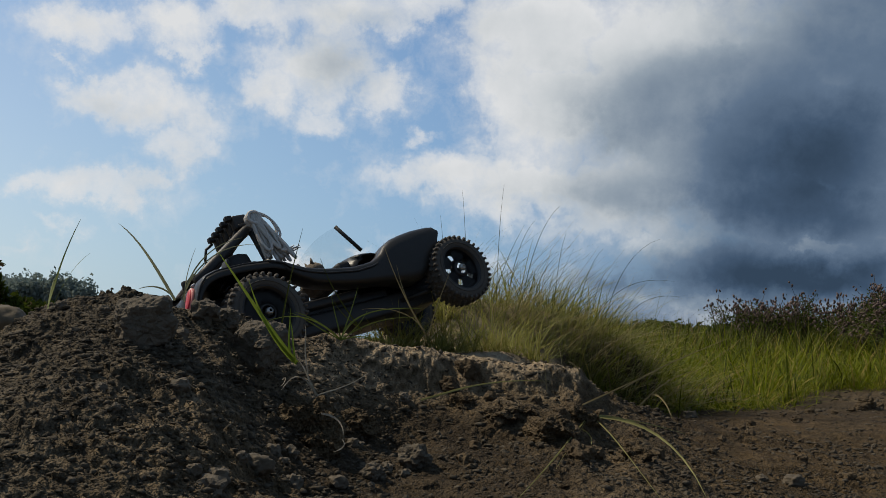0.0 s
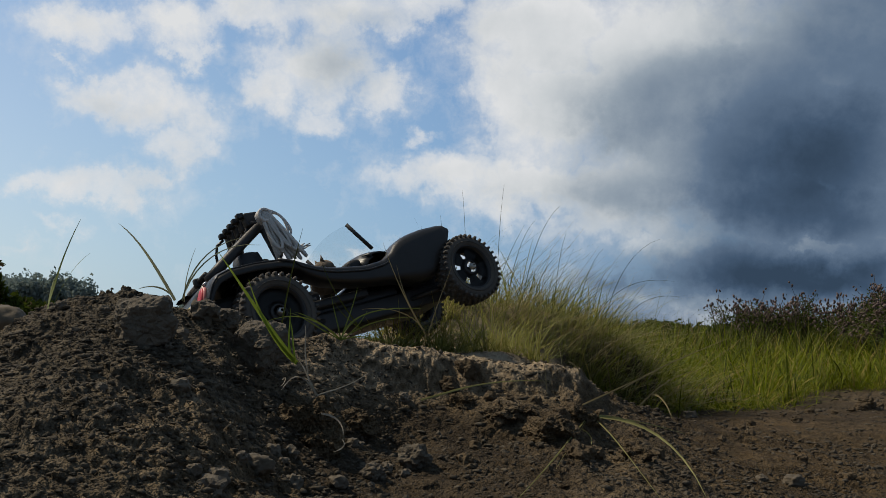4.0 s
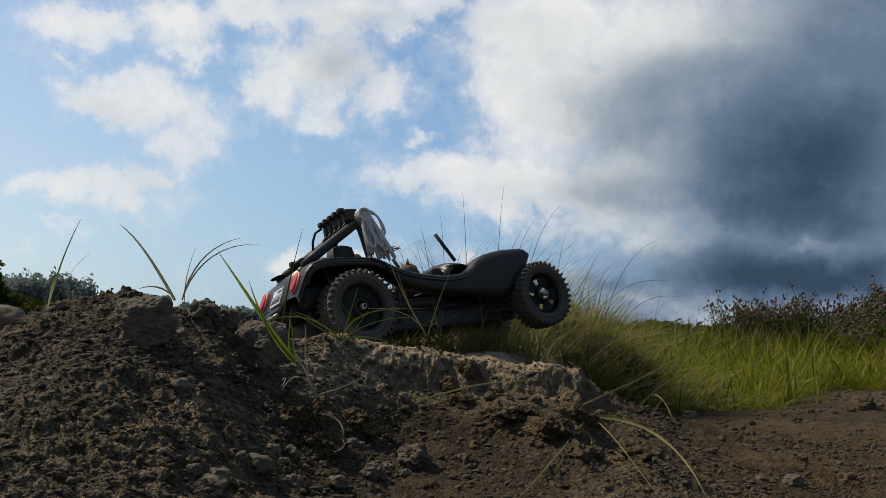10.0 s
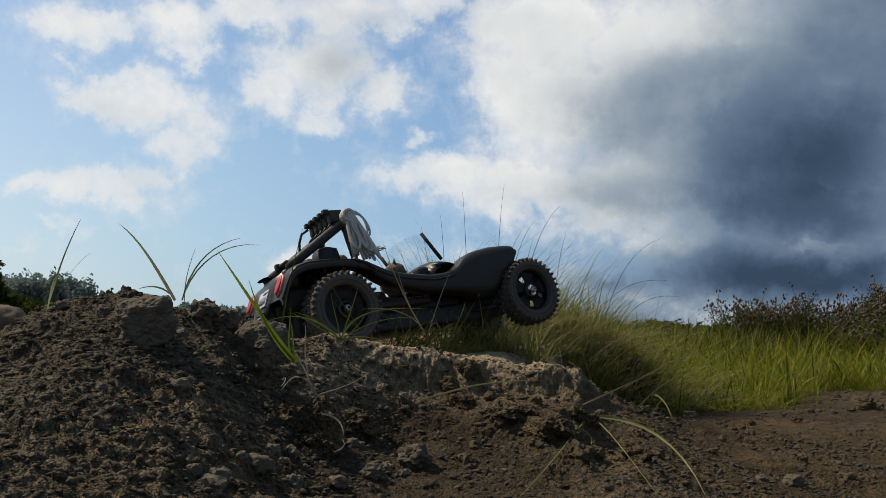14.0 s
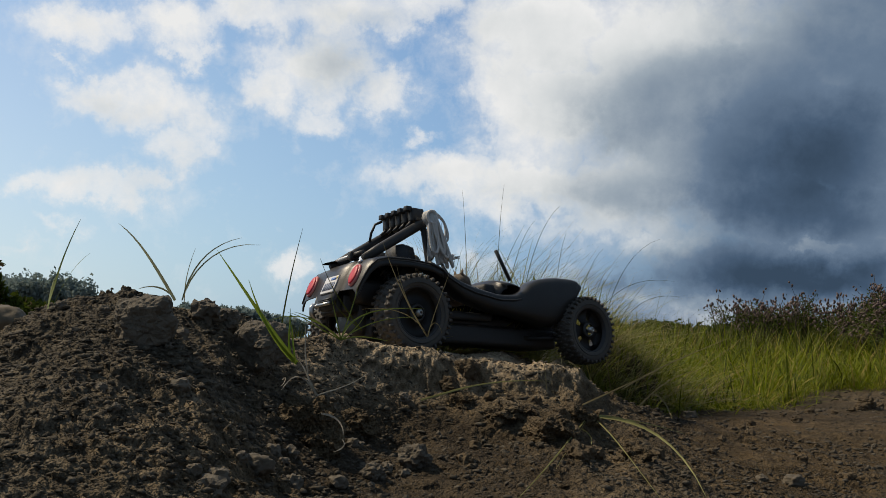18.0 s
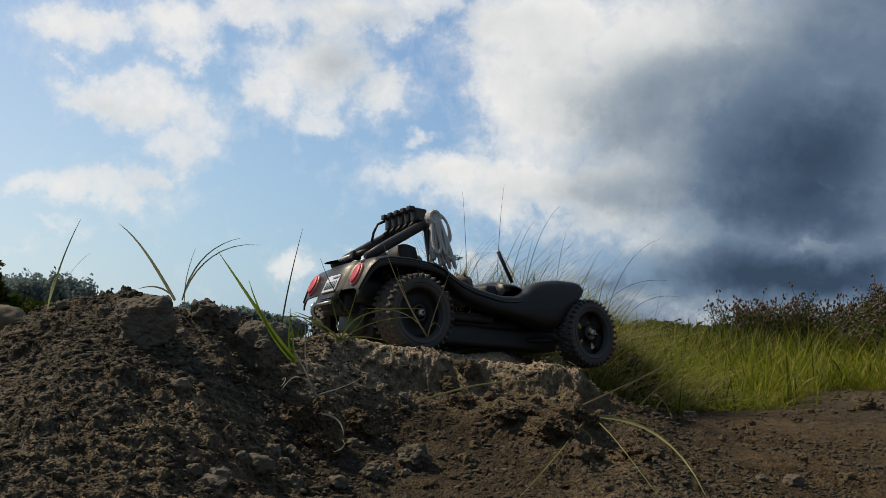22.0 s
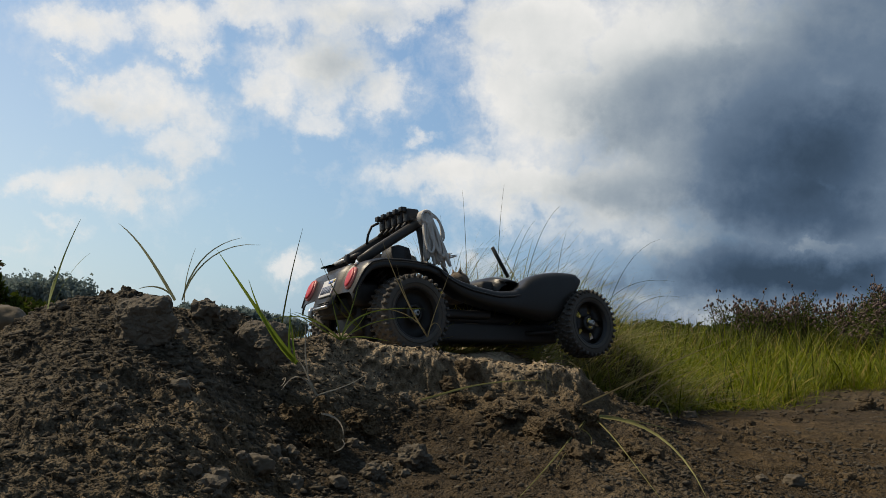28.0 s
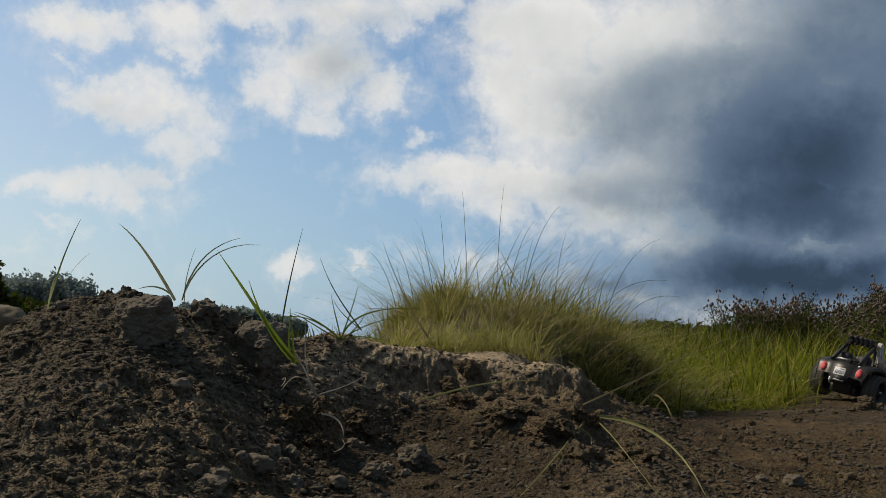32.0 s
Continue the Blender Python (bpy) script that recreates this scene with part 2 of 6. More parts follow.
def leaf_material(name, lo, hi, tip, rough=0.55):
    """Blades: colour by island, some dry; a little light comes through."""
    m = bpy.data.materials.new(name)
    m.use_nodes = True
    nt = m.node_tree
    b = nt.nodes["Principled BSDF"]
    g = nt.nodes.new("ShaderNodeNewGeometry").outputs["Random Per Island"]
    c = ramp_node(nt, g, [(0.0, lo), (0.55, hi), (0.86, hi), (0.93, tip), (1.0, tip)])
    tc = nt.nodes.new("ShaderNodeTexCoord").outputs["Object"]
    c = mix_node(nt, 0.5, c, ramp_node(nt, noise_node(nt, tc, 35.0, 3, 0.6), [(0.3, (0.25,) * 3), (0.7, (0.75,) * 3)]), "OVERLAY")
    nt.links.new(c, b.inputs["Base Color"])
    b.inputs["Roughness"].default_value = rough
    b.inputs["Specular IOR Level"].default_value = 0.15
    tr = nt.nodes.new("ShaderNodeBsdfTranslucent")
    nt.links.new(c, tr.inputs[0])
    mx = nt.nodes.new("ShaderNodeMixShader")
    mx.inputs[0].default_value = 0.38
    nt.links.new(b.outputs[0], mx.inputs[1])
    nt.links.new(tr.outputs[0], mx.inputs[2])
    nt.links.new(mx.outputs[0], nt.nodes["Material Output"].inputs[0])
    return m


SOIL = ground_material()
CLOD = material("dry_clod", (0.140, 0.120, 0.092), 0.95, 0, (0.7, 130), (0.5, 18), (0.9, 320), 0.35, 0.2)
BROWN_CLOD = material("brown_clod", (0.105, 0.079, 0.049), 0.95, 0, (0.7, 130), (0.5, 18), (0.9, 320), 0.35, 0.2)
CRUMB = material("soil_crumb", (0.086, 0.074, 0.056), 0.95, 0, (0.7, 130), (0.5, 18), (0.9, 320), 0.5, 0.15)
BROWN_STONE = material("brown_stone", (0.15, 0.12, 0.08), 0.8, 0, (0.4, 150), (0.5, 25), (0.4, 260), 0.3, 0.3)
STONE = material("pale_stone", (0.115, 0.095, 0.068), 0.8, 0, (0.4, 150), (0.5, 25), (0.5, 260), 0.3, 0.3)
GRASS = leaf_material("green_grass", (0.030, 0.044, 0.004), (0.190, 0.222, 0.009), (0.36, 0.28, 0.070))
# the meadow grass again, with shade put into its greens
GRASS_SHADED = leaf_material("shaded_meadow_grass", (0.040, 0.048, 0.008), (0.10, 0.115, 0.016), (0.24, 0.19, 0.07))
STRAW = leaf_material("straw_blade", (0.20, 0.16, 0.08), (0.30, 0.25, 0.13), (0.38, 0.33, 0.2))
BLADE = leaf_material("fresh_blade", (0.12, 0.16, 0.035), (0.18, 0.22, 0.05), (0.24, 0.24, 0.08))
DULL_BLADE = leaf_material("dull_olive_blade", (0.26, 0.26, 0.14), (0.32, 0.31, 0.18), (0.36, 0.33, 0.2))
SPROUT = leaf_material("bright_sprout", (0.20, 0.27, 0.035), (0.26, 0.34, 0.05), (0.30, 0.34, 0.08))
DEAD_ROOT = leaf_material("bleached_root", (0.42, 0.36, 0.27), (0.52, 0.46, 0.36), (0.6, 0.54, 0.44))
PALE_BLADE = leaf_material("pale_dry_blade", (0.24, 0.24, 0.10), (0.32, 0.31, 0.13), (0.36, 0.31, 0.16))
HEATHER = leaf_material("heather_leaf", (0.028, 0.042, 0.006), (0.060, 0.084, 0.011), (0.10, 0.075, 0.038), 0.8)
STALK = leaf_material("dull_stalk", (0.060, 0.068, 0.016), (0.14, 0.15, 0.040), (0.28, 0.23, 0.11))
SEED = leaf_material("brown_seed_head", (0.12, 0.085, 0.078), (0.20, 0.148, 0.134), (0.27, 0.21, 0.19), 0.9)
TWIG = material("dark_twig", (0.06, 0.045, 0.03), 0.9, 0, (0.4, 200), (0, 1), (0.4, 300))
# leaves paled towards blue-green: distance haze is put into their colour
WOODS = leaf_material("hazed_woods_leaf", (0.19, 0.25, 0.24), (0.24, 0.30, 0.28), (0.24, 0.28, 0.26), 0.9)
TUFT = leaf_material("tussock_blade", (0.17, 0.17, 0.05), (0.32, 0.31, 0.085), (0.46, 0.38, 0.18))
BODY = material("black_painted_shell", (0.022, 0.0205, 0.0185), 0.40, 0, (0.3, 220), (0.6, 22), (0.08, 300), 0, 0.42)
CHASSIS = material("black_plastic", (0.023, 0.022, 0.021), 0.5, 0, (0.3, 260), (0.4, 30), (0.15, 500))
RUBBER = material("black_rubber", (0.080, 0.073, 0.063), 0.85, 0, (0.3, 260), (0.7, 26), (0.3, 400), 0.3)
RIM = material("black_rim", (0.022, 0.021, 0.020), 0.4, 0, (0.2, 240), (0.3, 30), (0.05, 300))
STEEL = material("dull_steel", (0.55, 0.55, 0.54), 0.35, 1.0, (0.2, 300), (0.3, 40))
ALLOY = material("pale_alloy", (0.62, 0.62, 0.60), 0.45, 0.6, (0.2, 300), (0.2, 40))
RED_LENS = material("red_lens", (0.55, 0.03, 0.045), 0.5, 0, (0.12, 300), (0.2, 40))
PINK_RIM = material("pale_red_rim", (0.60, 0.20, 0.18), 0.4, 0, (0.1, 300), (0.2, 40))
WHITE = material("white_plate", (0.70, 0.70, 0.70), 0.5, 0, (0.1, 300), (0.15, 40))
BLUE = material("plate_blue", (0.10, 0.20, 0.50), 0.5)
GREYINK = material("plate_ink", (0.22, 0.25, 0.33), 0.6)
YELLOW = material("plate_yellow", (0.7, 0.55, 0.12), 0.5)
ROPE = material("cotton_rope", (0.90, 0.79, 0.60), 0.9, 0, (0.15, 420), (0.2, 40), (0.6, 900), 0.2, 0.2)
CANVAS = material("canvas_roll", (0.30, 0.25, 0.18), 0.9, 0, (0.4, 420), (0.4, 40), (0.5, 700))
FUR = material("striped_fur", (0.17, 0.135, 0.10), 0.95, 0, (0.8, 160), (0.8, 60), (0.6, 800))
SEAT = material("black_vinyl", (0.015, 0.015, 0.016), 0.6, 0, (0.3, 260), (0.4, 40), (0.3, 600))


def glass_material():
    m = bpy.data.materials.new("clear_film")
    m.use_nodes = True
    nt = m.node_tree
    nt.nodes.clear()
    out = nt.nodes.new("ShaderNodeOutputMaterial")
    tr = nt.nodes.new("ShaderNodeBsdfTransparent")
    tr.inputs[0].default_value = (0.9, 0.92, 0.93, 1)
    gl = nt.nodes.new("ShaderNodeBsdfGlossy")
    gl.inputs["Roughness"].default_value = 0.25
    mx = nt.nodes.new("ShaderNodeMixShader")
    mx.inputs[0].default_value = 0.03
    nt.links.new(tr.outputs[0], mx.inputs[1])
    nt.links.new(gl.outputs[0], mx.inputs[2])
    nt.links.new(mx.outputs[0], out.inputs[0])
    return m


FILM = glass_material()


# ---- helpers for meshes ----
def part(name, bm, mat, parent=None, label="", smooth=True):
    me = bpy.data.meshes.new(name)
    bm.to_mesh(me)
    bm.free()
    me.materials.append(mat)
    if smooth:
        me.shade_smooth()
    ob = new(name, me)
    ob.parent = parent
    if label:
        tagged(ob, label)
    return ob


def sheet(name, verts, faces, mat, smooth=True):
    """An object from arrays of points and quads."""
    me = bpy.data.meshes.new(name)
    verts, faces = np.asarray(verts, dtype=np.float32), np.asarray(faces, dtype=np.int32)
    k = faces.shape[1]
    me.vertices.add(len(verts))
    me.vertices.foreach_set("co", verts.ravel())
    me.loops.add(faces.size)
    me.loops.foreach_set("vertex_index", faces.ravel())
    me.polygons.add(len(faces))
    me.polygons.foreach_set("loop_start", np.arange(0, faces.size, k, dtype=np.int32))
    me.polygons.foreach_set("loop_total", np.full(len(faces), k, dtype=np.int32))
    me.update(calc_edges=True)
    me.materials.append(mat)
    if smooth:
        me.shade_smooth()
    return new(name, me)


def box(bm, lo, hi, bevel=0.0, m=None):
    r = bmesh.ops.create_cube(bm, size=1.0)
    vs = r["verts"]
    c, s = (Vector(lo) + Vector(hi)) / 2, Vector(hi) - Vector(lo)
    for v in vs:
        v.co = Vector((v.co.x * s.x, v.co.y * s.y, v.co.z * s.z)) + c
    if bevel:
        es = list({e for v in vs for e in v.link_edges})
        r = bmesh.ops.bevel(bm, geom=es, offset=bevel, segments=2, affect="EDGES", profile=0.6)
        vs = list({v for f in r["faces"] for v in f.verts} | {v for v in vs if v.is_valid})
    if m is not None:
        bmesh.ops.transform(bm, matrix=m, verts=vs)
    return vs


def tube(bm, points, radius, sides=8, caps=True, flat=1.0):
    """A bar that follows points; radius may be a list."""
    pts = [Vector(p) for p in points]
    rad = radius if isinstance(radius, (list, tuple)) else [radius] * len(pts)
    rings = []
    side = None
    for i, p in enumerate(pts):
        d = (pts[min(i + 1, len(pts) - 1)] - pts[max(i - 1, 0)]).normalized()
        if side is None:
            side = d.orthogonal().normalized()
        side = (side - d * side.dot(d)).normalized()
        up = d.cross(side)
        rings.append([bm.verts.new(p + (side * math.cos(a) + up * math.sin(a) * flat) * rad[i]) for a in [2 * math.pi * k / sides for k in range(sides)]])
    for a, b in zip(rings, rings[1:]):
        for k in range(sides):
            bm.faces.new((a[k], a[(k + 1) % sides], b[(k + 1) % sides], b[k]))
    if caps:
        bm.faces.new(rings[0][::-1])
        bm.faces.new(rings[-1])
    return [v for r in rings for v in r]


def lathe(bm, profile, sides=32, axis="Y", centre=(0, 0, 0), ring=False):
    """A turned form: profile rows (radius, along), closed at both ends, about an axis through centre."""
    rings = []
    for r, h in profile:
        ring = []
        for k in range(sides):
            a = 2 * math.pi * k / sides
            p = {"Y": (r * math.cos(a), h, r * math.sin(a)), "X": (h, r * math.cos(a), r * math.sin(a)), "Z": (r * math.cos(a), r * math.sin(a), h)}[axis]
            ring.append(bm.verts.new(Vector(p) + Vector(centre)))
        rings.append(ring)
    for a, b in zip(rings, rings[1:]):
        for k in range(sides):
            bm.faces.new((a[k], a[(k + 1) % sides], b[(k + 1) % sides], b[k]))
    if ring:
        for k in range(sides):
            bm.faces.new((rings[-1][k], rings[-1][(k + 1) % sides], rings[0][(k + 1) % sides], rings[0][k]))
    else:
        bm.faces.new(rings[0][::-1])
        bm.faces.new(rings[-1])
    bmesh.ops.recalc_face_normals(bm, faces=bm.faces[:])


def smoothstep(a, b, x):
    t = np.clip((x - a) / (b - a), 0, 1)
    return t * t * (3 - 2 * t)


def hash3(ix, iy, seed):
    h = np.sin(ix * 127.1 + iy * 311.7 + seed * 74.7) * 43758.5453
    return h - np.floor(h)


def value_noise(x, y, seed=0):
    ix, iy = np.floor(x), np.floor(y)
    fx, fy = x - ix, y - iy
    fx, fy = fx * fx * (3 - 2 * fx), fy * fy * (3 - 2 * fy)
    a, b = hash3(ix, iy, seed), hash3(ix + 1, iy, seed)
    c, d = hash3(ix, iy + 1, seed), hash3(ix + 1, iy + 1, seed)
    return (a * (1 - fx) + b * fx) * (1 - fy) + (c * (1 - fx) + d * fx) * fy


def fbm(x, y, octaves=4, seed=0, gain=0.5):
    s, amp, tot = 0.0, 1.0, 0.0
    for o in range(octaves):
        s = s + amp * (value_noise(x, y, seed + o * 13) - 0.5)
        tot += amp
        x, y, amp = x * 2.03 + 17.3, y * 2.03 - 9.1, amp * gain
    return s / tot * 2


def cells(x, y, seed=0):
    """Rounded lumps: 1 at the lump's middle, 0 at its rim."""
    ix, iy = np.floor(x), np.floor(y)
    best = np.full(np.shape(x), 9.0)
    for i in (-1, 0, 1):
        for j in (-1, 0, 1):
            px = ix + i + hash3(ix + i, iy + j, seed)
            py = iy + j + hash3(ix + i, iy + j, seed + 5)
            size = 0.45 + 0.75 * hash3(ix + i, iy + j, seed + 9)
            best = np.minimum(best, ((px - x) ** 2 + (py - y) ** 2) / size ** 2)
    return np.sqrt(np.clip(1 - best, 0, 1))

# ---- ground: one sheet from under the camera to the horizon ----
# crest of the bank by bearing (x / y): distance, height
CREST_S = [-0.75, -0.54, -0.49, -0.445, -0.385, -0.315, -0.265, -0.217, -0.168, -0.113, -0.01, 0.012, 0.037, 0.08, 0.115, 0.15, 0.164, 0.175, 0.221, 0.24, 0.265, 0.288, 0.357, 0.54, 0.8]
CREST_Y = [0.58, 0.62, 0.64, 0.66, 0.68, 0.70, 0.74, 0.78, 0.83, 0.88, 0.92, 0.93, 0.935, 0.95, 0.965, 0.98, 0.985, 0.99, 1.05, 1.07, 1.11, 1.15, 1.22, 1.35, 1.4]
CREST_Z = [0.220, 0.248, 0.263, 0.275, 0.278, 0.264, 0.258, 0.242, 0.233, 0.233, 0.2245, 0.2180, 0.2125, 0.2085, 0.2055, 0.2000, 0.1965, 0.177, 0.149, 0.138, 0.122, 0.110, 0.090, 0.068, 0.07]
FOOT_S = [-0.75, -0.54, -0.34, -0.285, -0.225, -0.15, -0.06, 0.0, 0.08, 0.22, 0.36, 0.54, 0.8]
FOOT_Y = [0.34, 0.36, 0.40, 0.42, 0.475, 0.535, 0.585, 0.595, 0.60, 0.62, 0.78, 0.86, 0.9]
FOOT_Z = [0.172, 0.172, 0.163, 0.159, 0.1475, 0.1345, 0.1240, 0.1220, 0.121, 0.115, 0.080, 0.062, 0.062]
FOOT_P = [1.0, 0.85, 0.85, 0.92, 1.15, 1.5, 1.7, 1.7, 1.6, 1.4, 1.0, 1.0, 1.0]
# the broken rim: a low scarp under the crest
SCARP_S = [-0.16, -0.11, -0.03, 0.03, 0.08, 0.13, 0.17, 0.20, 0.24]
SCARP_H = [0.0, 0.009, 0.020, 0.024, 0.017, 0.020, 0.016, 0.008, 0.0]
TUSSOCK = (0.035, 1.56)
RIDGE_X = [0.0, 0.10, 0.20, 0.30, 0.38, 0.44, 0.50]
RIDGE_Z = [0.288, 0.276, 0.250, 0.215, 0.180, 0.13, 0.0]


def tussock_dome(x, y):
    dx = x - TUSSOCK[0]
    dy = y - TUSSOCK[1] - 0.80 * np.maximum(dx, 0)
    d = (dx / np.where(dx < 0, 0.16, 0.36)) ** 2 + (dy / 0.20) ** 2
    return np.clip(1 - d, 0, 1) ** np.where(dx < 0, 0.7, 1.0)


def tussock_ridge(x, y):
    """The hump runs on beside the track and ends in a steep flank."""
    dx = x - TUSSOCK[0]
    dy = y - TUSSOCK[1] - 0.80 * np.maximum(dx, 0)
    top = np.interp(dx, RIDGE_X, RIDGE_Z, 0.0, 0.0)
    return np.where(dx > 0, top * np.clip(1 - (dy / 0.17) ** 4, 0, 1), 0.0)


def ground_height(x, y, detail=True):
    x, y = np.asarray(x, float), np.asarray(y, float)
    yy = np.maximum(y, 0.02)
    s = np.clip(x / yy, -0.8, 0.8)
    yc, zc = np.interp(s, CREST_S, CREST_Y), np.interp(s, CREST_S, CREST_Z)
    yf, zf, pw = np.interp(s, FOOT_S, FOOT_Y), np.interp(s, FOOT_S, FOOT_Z), np.interp(s, FOOT_S, FOOT_P)
    t = np.clip((y - yf) / (yc - yf), 0, 1)
    scarp = np.interp(s, SCARP_S, SCARP_H, 0.0, 0.0)
    rim = 0.945 + 0.05 * fbm(s * 34, y * 12, 3, 23)
    face = zf + (zc - scarp - zf) * t ** pw + scarp * smoothstep(rim - 0.055, rim + 0.03, t)
    near = np.maximum(zf - 0.30 * (yf - y), 0.06)
    q = x - 0.09 - 0.25 * (y - 1.0)
    back = 0.205 - 0.145 * smoothstep(-0.06, 0.15, q) - 0.04 * np.exp(-((x + 0.27) / 0.10) ** 2 - ((y - 1.06) / 0.07) ** 2)
    r = np.hypot(x, y)
    back = back - 0.048 * smoothstep(1.65, 2.7, r) * smoothstep(0.15, 0.3, q)
    back = back * (1 - 0.75 * smoothstep(1.7, 4.5, r)) * (1 - 0.8 * smoothstep(5, 60, r))
    back = np.maximum(back, 0.0) + 0.012 * np.exp(-((x - 1.02) / 0.05) ** 2 - ((y - 1.99) / 0.03) ** 2)
    z = np.where(y < yf, near, np.where(y < yc, face, zc + (back - zc) * smoothstep(0, 0.10, y - yc)))
    z = np.where(y < 0.05, 0.07, z)
    z = np.maximum(z + 0.085 * tussock_dome(x, y), tussock_ridge(x, y)) - 0.021 * np.maximum(r - 7, 0)
    if detail:
        close = 1 - smoothstep(1.9, 3.0, r)
        slope = smoothstep(0.0, 0.15, t) * (1 - smoothstep(-0.01, 0.06, y - yc)) * close
        z = z + fbm(x * 9, y * 9, 4, 3) * (0.005 * close + 0.008 * slope)
        # hollows dug into the face, and a ledge that hangs over one of them
        z = z - 0.030 * np.exp(-((s + 0.055) / 0.065) ** 2 - ((t - 0.62) / 0.22) ** 2) * close
        z = z - 0.016 * np.exp(-((s - 0.060) / 0.060) ** 2 - ((t - 0.58) / 0.11) ** 2) * close
        z = z + 0.004 * np.exp(-((s - 0.080) / 0.050) ** 2 - ((t - 0.76) / 0.05) ** 2) * close
        z = z + 0.007 * np.exp(-((s - 0.145) / 0.028) ** 2 - ((t - 0.50) / 0.12) ** 2) * close
        z = z - 0.016 * np.exp(-((s - 0.200) / 0.030) ** 2 - ((t - 0.55) / 0.22) ** 2) * close
        wx, wy = x + 0.006 * fbm(x * 60, y * 60, 3, 51, 0.7), y + 0.006 * fbm(x * 60, y * 60, 3, 52, 0.7)
        patch = smoothstep(-0.15, 0.45, fbm(x * 14, y * 14, 2, 21))
        crust = 0.35 + 0.65 * smoothstep(-0.12, -0.22, s)
        z = z + (cells(wx * 17 + 3, wy * 17, 14) * 0.005 * smoothstep(0.0, 0.5, fbm(x * 7, y * 7, 2, 61)) - 0.003) * slope
        side = np.exp(-((q - 0.05) / 0.09) ** 2) * (y > yc) * (y < 1.4)
        amount = 0.40 * close + 0.60 * slope * crust + 0.5 * side
        z = z + fbm(x * 45, y * 45, 4, 8, 0.62) * 0.006 * amount
        for freq, high, seed in ((38, 0.0026, 4), (75, 0.0017, 6), (140, 0.0015, 16), (260, 0.0011, 26)):
            island = fbm(wx * freq, wy * freq * 1.15, 3, seed, 0.6)
            z = z + (smoothstep(-0.02, 0.26, island) + 0.8 * np.clip(island, 0, 1) - 0.3) * high * amount * (patch if freq < 50 else 0.35 + 0.65 * patch)
        z = z + fbm(x * 150, y * 190, 3, 31, 0.7) * 0.0016 * close
        z = z + fbm(x * 5, y * 5, 3, 64) * 0.010 * smoothstep(0.25, 0.5, q) * close
        z = z + fbm(x * 0.4, y * 0.4, 3, 44) * 0.06 * smoothstep(2.5, 6, r) * (r < 400)
    return z


def build_ground():
    az = np.concatenate([np.arange(-180, -36, 6.0), np.arange(-33, 33, 0.075), np.arange(36, 180, 6.0)])
    az = np.radians(az)
    rad = [0.0, 0.05, 0.1, 0.15, 0.2, 0.25]
    while rad[-1] < 2.4:
        rad.append(rad[-1] * (1.0032 if rad[-1] < 1.35 else 1.006))
    while rad[-1] < 3.5:
        rad.append(rad[-1] * 1.012)
    while rad[-1] < 4500:
        rad.append(rad[-1] * 1.09)
    rad = np.array(rad)
    A, R = np.meshgrid(az, rad)
    X, Y = np.sin(A) * R + 0.0008, np.cos(A) * R - 0.0005
    Z = ground_height(X, Y)
    # crumbs push out sideways too, so that the bank is no mere relief
    loose = (R > 0.3) * (1 - smoothstep(1.2, 2.0, R))
    dx, dy = fbm(X * 130, Z * 210 + Y * 60, 3, 81, 0.65), fbm(X * 130, Z * 210 + Y * 60, 3, 82, 0.65)
    X, Y = X + dx * 0.0030 * loose, Y + dy * 0.0045 * loose
    n, k = len(rad), len(az)
    idx = np.arange(n * k).reshape(n, k)
    nxt = np.roll(idx, -1, axis=1)
    f = np.stack([idx[:-1], nxt[:-1], nxt[1:], idx[1:]], -1).reshape(-1, 4)
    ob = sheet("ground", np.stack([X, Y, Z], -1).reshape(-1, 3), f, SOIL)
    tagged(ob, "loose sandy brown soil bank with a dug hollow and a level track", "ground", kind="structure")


build_ground()


def ground_z(x, y):
    return float(ground_height(np.array([x]), np.array([y]))[0])


# ---- grass in rigid blades ----
def blade_mesh(name, base, length, width, yaw, lean, curl, mat, seg=5, parent=None):
    """Many folded, tapered, curved blades in one mesh. All arguments are arrays, one entry a blade; lean from upright and curl in radians."""
    base = np.asarray(base, float)
    n = len(base)
    pts, out = base.copy(), np.stack([np.cos(yaw), np.sin(yaw), np.zeros(n)], -1)
    side = np.stack([-np.sin(yaw), np.cos(yaw), np.zeros(n)], -1)
    rows = []
    for k in range(seg + 1):
        t = k / seg
        w = (width * (1 - t) ** 0.8 * (0.75 + 0.5 * min(t * 4, 1)) + 0.00015)[:, None]
        a = lean + curl * t
        d = out * np.sin(a)[:, None] + np.array([0, 0, 1.0]) * np.cos(a)[:, None]
        nrm = out * np.cos(a)[:, None] - np.array([0, 0, 1.0]) * np.sin(a)[:, None]
        rows.append(np.stack([pts - side * w, pts - nrm * w * 0.45, pts + side * w], 1))
        pts = pts + d * (length / seg)[:, None]
    V = np.stack(rows, 1).reshape(-1, 3)
    o = np.arange(n)[:, None, None] * (seg + 1) * 3 + np.arange(seg)[None, :, None] * 3
    F = np.concatenate([o + np.array([0, 1, 4, 3]), o + np.array([1, 2, 5, 4])], 1).reshape(-1, 4)
    ob = sheet(name, V, F, mat)
    ob.parent = parent
    return ob


RNG = np.random.default_rng(7)


